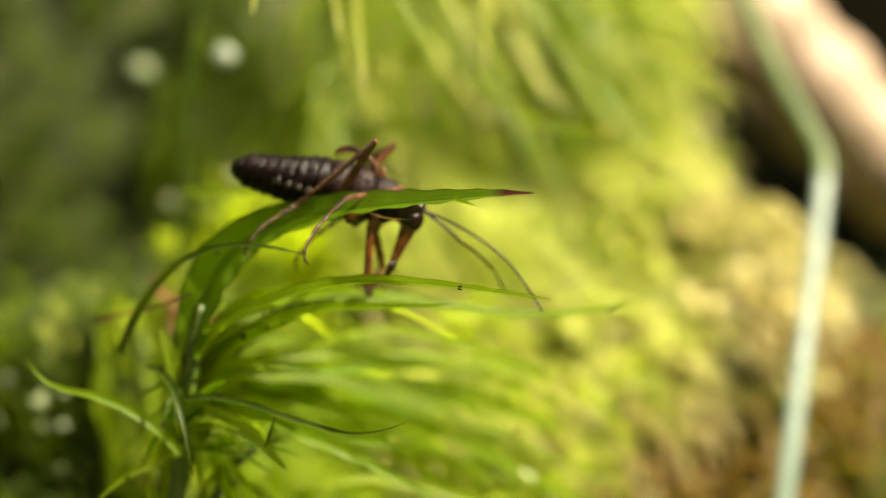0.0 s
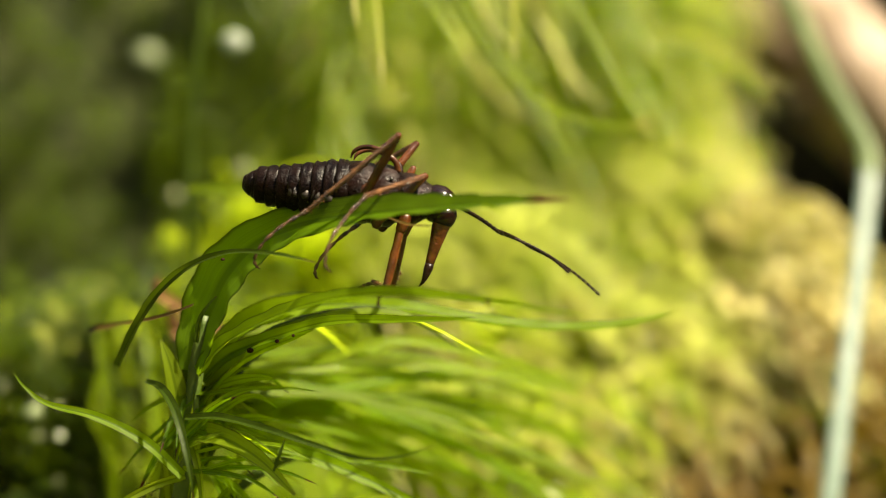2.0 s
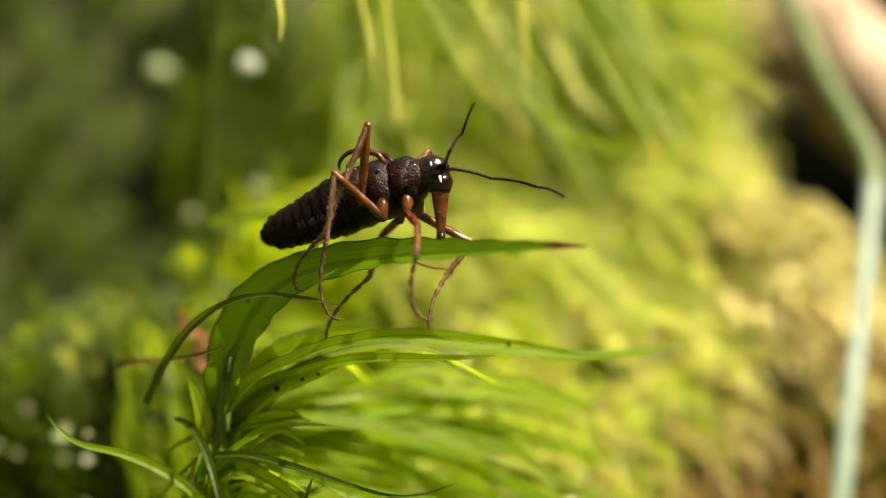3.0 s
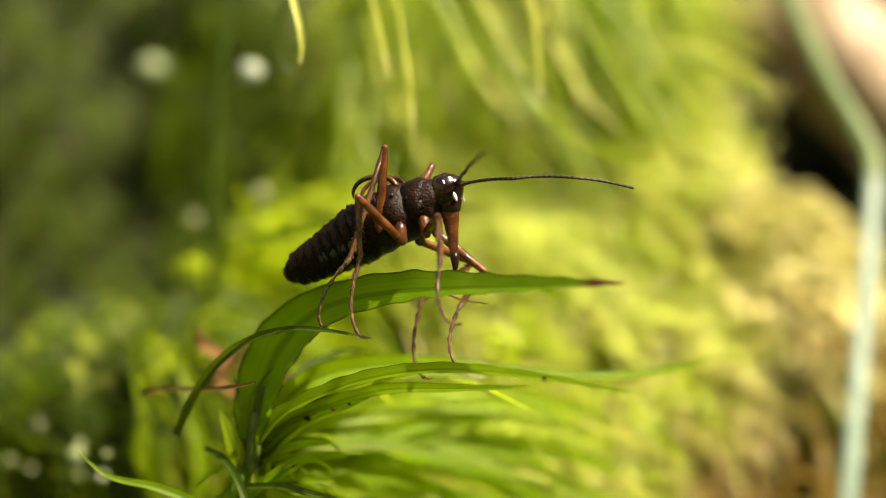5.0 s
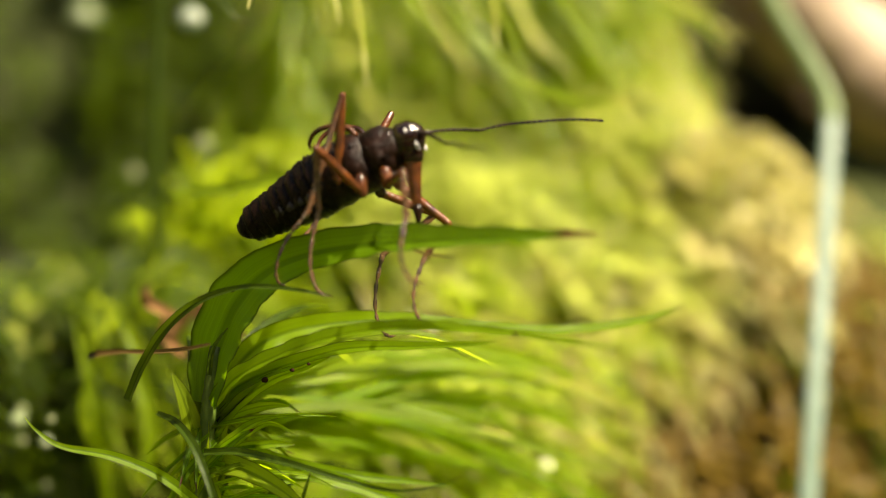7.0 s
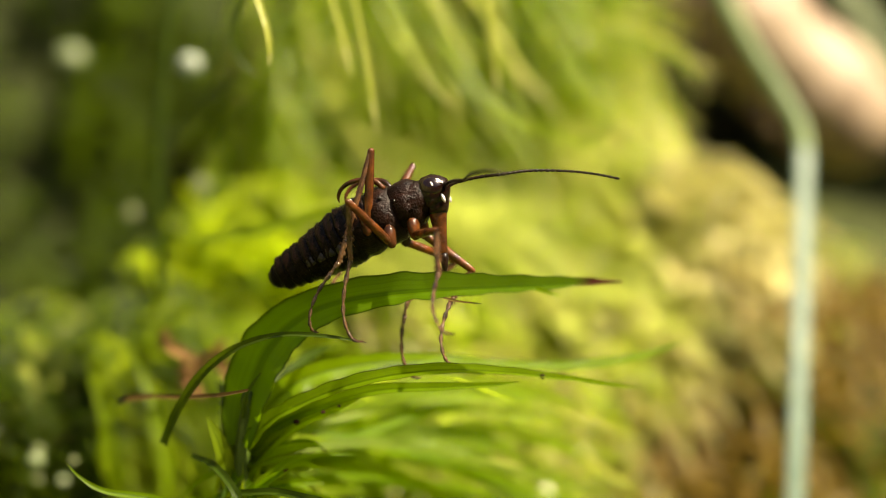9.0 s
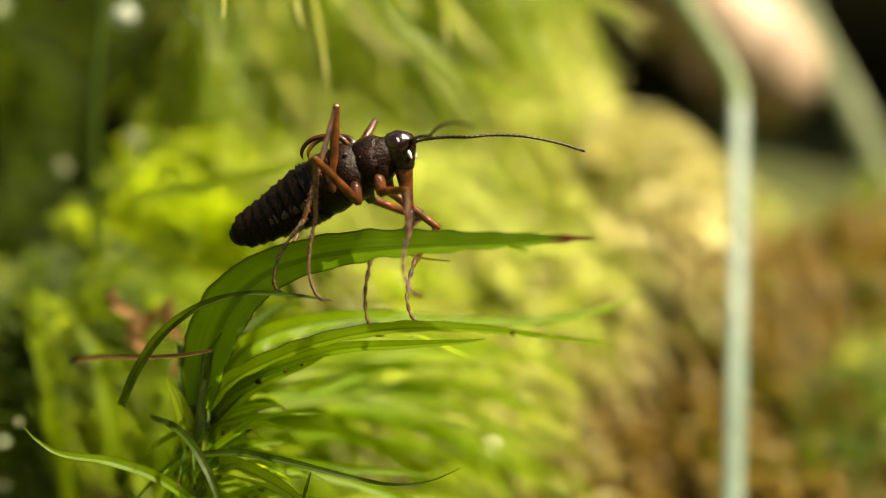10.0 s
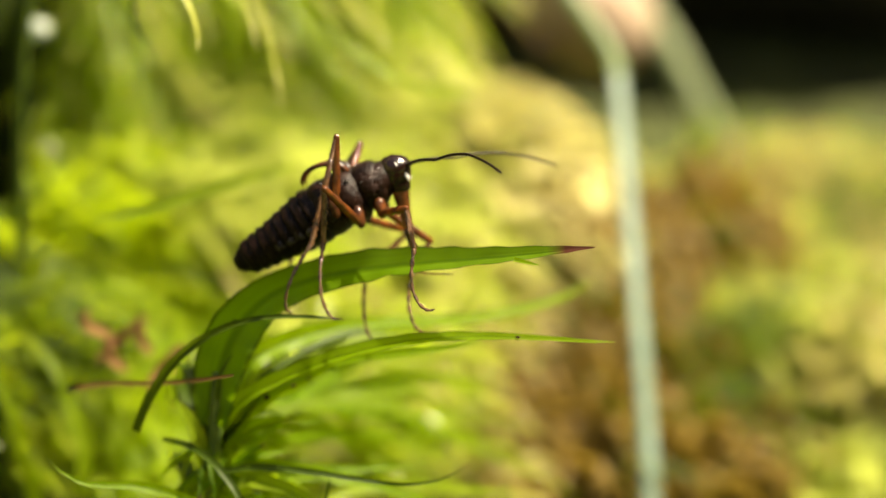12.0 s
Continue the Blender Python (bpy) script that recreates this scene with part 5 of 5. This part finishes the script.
    for side in (-1, 1):
        lofted("eye", [(3.60, side * 0.17, 0.07, 0.05, 0.06), (3.68, side * 0.175, 0.07, 0.13, 0.18), (3.80, side * 0.185, 0.07, 0.155, 0.235),
                       (3.93, side * 0.18, 0.06, 0.14, 0.215), (4.03, side * 0.18, 0.05, 0.095, 0.14), (4.08, side * 0.15, 0.04, 0.03, 0.05)], EYE, label="large black glossy eye", n=16)
    # white patches paint the sun's highlights on eye and face
    for side in (-1, 1):
        for x, y, z, r, h in ((3.93, 0.285, 0.10, 0.035, 0.085), (4.03, 0.20, 0.12, 0.06, 0.085), (4.00, 0.20, -0.20, 0.035, 0.11)):
            lofted("face_scale", [(x - r, side * y, z, r * 0.4, h * 0.3), (x - r * 0.5, side * y, z, r * 0.9, h * 0.85), (x, side * y, z, r, h), (x + r * 0.5, side * y, z, r * 0.8, h * 0.8),
                                  (x + r, side * y, z, r * 0.3, h * 0.25)], FACE_GLINT, label="whitish patch painting the sun's glint on the face", n=12)
    d = Vector((math.cos(radians(-107)), 0, math.sin(radians(-107))))
    b0 = Vector((3.96, 0, -0.10))
    beak = lofted("beak", [tuple(b0 + d * s) + (r, q) for s, r, q in ((0, 0.20, 0.21), (0.2, 0.19, 0.20), (0.42, 0.145, 0.165), (0.72, 0.108, 0.122), (1.0, 0.085, 0.095), (1.2, 0.072, 0.078))],
                  AMBER, label="amber downward beak", n=14, up=Vector((1, 0, 0)))
    lofted("beak_tip", [tuple(b0 + d * s + Vector((o, 0, 0))) + (r,) for s, r, o in ((1.1, 0.088, 0), (1.22, 0.09, 0), (1.38, 0.06, -0.01), (1.48, 0.035, -0.03), (1.56, 0.012, -0.08))],
           DARK, beak, "blackish mouthparts", n=12, up=Vector((1, 0, 0)))
    lofted("face_plate", [tuple(Vector((3.96, 0, -0.12)) + d * q) + (r,) for q, r in ((-0.05, 0.20), (0.06, 0.245), (0.16, 0.24), (0.24, 0.22), (0.30, 0.19))],
           CHITIN_GLOSS, beak, n=14, rough=0.03, up=Vector((1, 0, 0)))
    moving["beak"] = beak
    # hooked wing stubs
    for side in (-1, 1):
        rows = [(2.98, side * 0.22, 0.46, 0.06), (2.90, side * 0.25, 0.66, 0.058), (2.66, side * 0.28, 0.81, 0.052), (2.40, side * 0.28, 0.87, 0.048),
                (2.20, side * 0.25, 0.84, 0.044), (2.06, side * 0.21, 0.74, 0.036), (2.02, side * 0.19, 0.62, 0.010)]
        fine = [tuple(p) for p in spline(rows, 22)]
        lofted("wing_stub", fine, DUSKY, label="dark hooked wing stub", n=8, up=Vector((0, 1, 0)))

    # legs
    def limb(size, r0, r1, bulge=1.0, bend=0.0):
        rows = []
        for q, cap in ((0, 0.35), (0, 0.8), (0, 1), (0.1, 1), (0.25, 1), (0.4, 1), (0.55, 1), (0.7, 1), (0.85, 1), (1, 1), (1, 0.8), (1, 0.35)):
            r = (r0 + (r1 - r0) * q) * (1 + (bulge - 1) * math.sin(math.pi * q))
            end = math.sqrt(1 - cap * cap) * r * (1 if q > 0.5 else -1)
            rows.append((size * q + end, 0, bend * math.sin(math.pi * q), r * cap))
        return rows

    def spines(size, r, count, seed, long=0.07):
        rnd = random.Random(seed)
        out = []
        for i in range(count):
            x, a = size * rnd.uniform(0.1, 1), rnd.uniform(0, 6.283)
            p = Vector((x, math.cos(a) * r, math.sin(a) * r)) * MM
            q = p + Vector((long * 0.8, math.cos(a) * long * 0.6, math.sin(a) * long * 0.6)) * MM
            out.append(loft([p, (p + q) / 2, q], [0.009 * MM, 0.007 * MM, 0.002 * MM], 4))
        return joined(out)

    for name in LEGS:
        pair, side = name.split("_")
        la, lb, lc = BONES[pair]
        sgn = -1 if side == "near" else 1
        hx, hy, hz = HIPS[pair]
        lofted("hip", [(hx + 0.08, sgn * hy * 0.8, hz + 0.38, 0.10), (hx + 0.05, sgn * hy, hz + 0.2, 0.13), (hx, sgn * hy, hz - 0.03, 0.10), (hx - 0.01, sgn * hy, hz - 0.1, 0.05)],
               AMBER if pair == "fore" else DUSKY, label="amber-brown hip", n=10, up=Vector((1, 0, 0)))
        thigh = lofted("thigh", limb(la, 0.080, 0.070, 1.15), AMBER, ins, "amber thigh", n=10, rough=0.06, seed=len(name))
        rows = limb(lb, 0.064, 0.050)
        tube = loft([Vector(r[:3]) * MM for r in rows], [r[3] * MM for r in rows], 8)
        v, f, uv = joined([tube, spines(lb, 0.057, 46, len(name) + hash_of(name))])
        shin = part("shin", mesh_of("shin", v, f, BANDED), thigh, "bristly speckled brown shin")
        hook = [(0, 0, 0, 0.042), (lc * 0.22, 0.07, 0.0, 0.036), (lc * 0.45, 0.12, 0.0, 0.033), (lc * 0.68, 0.12, 0.0, 0.030), (lc * 0.88, 0.05, 0.0, 0.028),
                (lc * 1.0, -0.06, 0.0, 0.027), (lc * 1.04, -0.18, 0.0, 0.024), (lc * 1.03, -0.28, 0.0, 0.009)]
        fine = []
        for i, p in enumerate(spline(hook, 40)):
            fine.append((p[0], p[1], p[2], max(0.006, p[3]) * (1.35 if i % 5 < 3 else 0.85)))
        foot = lofted("foot", fine, FOOT, thigh, "thin jointed dark foot", n=7, rough=0.12, seed=len(name), up=Vector((0, 1, 0)))
        moving[name] = (thigh, shin, foot, (hx, sgn * hy, hz))
    for name in FEELERS:
        sgn = -1 if name == "near" else 1
        root = (4.10, sgn * 0.10, 0.02)
        chain = []
        for k, size in enumerate(FEELER_BONES):
            rows = []
            steps = 30
            for i in range(steps + 1):
                q = i / steps
                r = (0.033 - 0.004 * k) * (1.15 if i % 3 else 0.72) * (1.5 if k == 0 and i < 4 else 1)
                rows.append((size * q, 0, 0.045 * math.sin(math.pi * q), r))
            chain.append(lofted("feeler" if k == 0 else "feeler_length", rows, DARK, ins if k == 0 else chain[0], "long dark beaded antenna" if k == 0 else "", n=7))
        moving["feeler_" + name] = (*chain, root)
    return ins, moving


def hash_of(text):
    return sum(ord(c) * (i + 3) for i, c in enumerate(text))


INSECT, MOVING = build_insect()


def motions():
    times = sorted({r[0] for r in BODY} | {r[0] for rows in (*LEGS.values(), *FEELERS.values()) for r in rows})
    poses = {t: body_pose(*between(BODY, t)) for t in times}
    walk(INSECT, [(t, poses[t]) for t in times])
    neck_at = Vector((3.85, 0, 0)) * MM
    swing = ((0.0, -9, 0.0), (2.7, -9, 0.0), (3.0, -2, -0.02), (3.3, 0, -0.15), (12.0, 0, -0.15))
    walk(MOVING["beak"], [(t, Matrix.Translation(neck_at + Vector((back * MM, 0, 0))) @ Matrix.Rotation(radians(turn), 4, "Y") @ Matrix.Translation(-neck_at))
                          for t, turn, back in swing])
    for name, chain in MOVING.items():
        if name == "beak":
            continue
        a, b, c, root = chain
        rows = LEGS[name] if name in LEGS else FEELERS[name[7:]]
        sizes = BONES[name.split("_")[0]] if name in LEGS else FEELER_BONES
        keys = ([], [], [])
        for t in times:
            here = unsite(poses[t] @ (Vector(root) * MM))
            world = []
            for target, size in zip(between(rows, t), sizes):
                there = reach(here, target, size, name[:6] == "feeler")
                p, q = site(*here), site(*there)
                world.append(axes(p, q - p, UPWARDS * 0.6 - TOWARDS * 0.5 if abs((q - p).normalized().dot(TOWARDS.normalized())) < 0.8 else UPWARDS))
                here = there
            inv = world[0].inverted()
            keys[0].append((t, poses[t].inverted() @ world[0]))
            keys[1].append((t, inv @ world[1]))
            keys[2].append((t, inv @ world[2]))
        for ob, k in zip((a, b, c), keys):
            walk(ob, k)


motions()
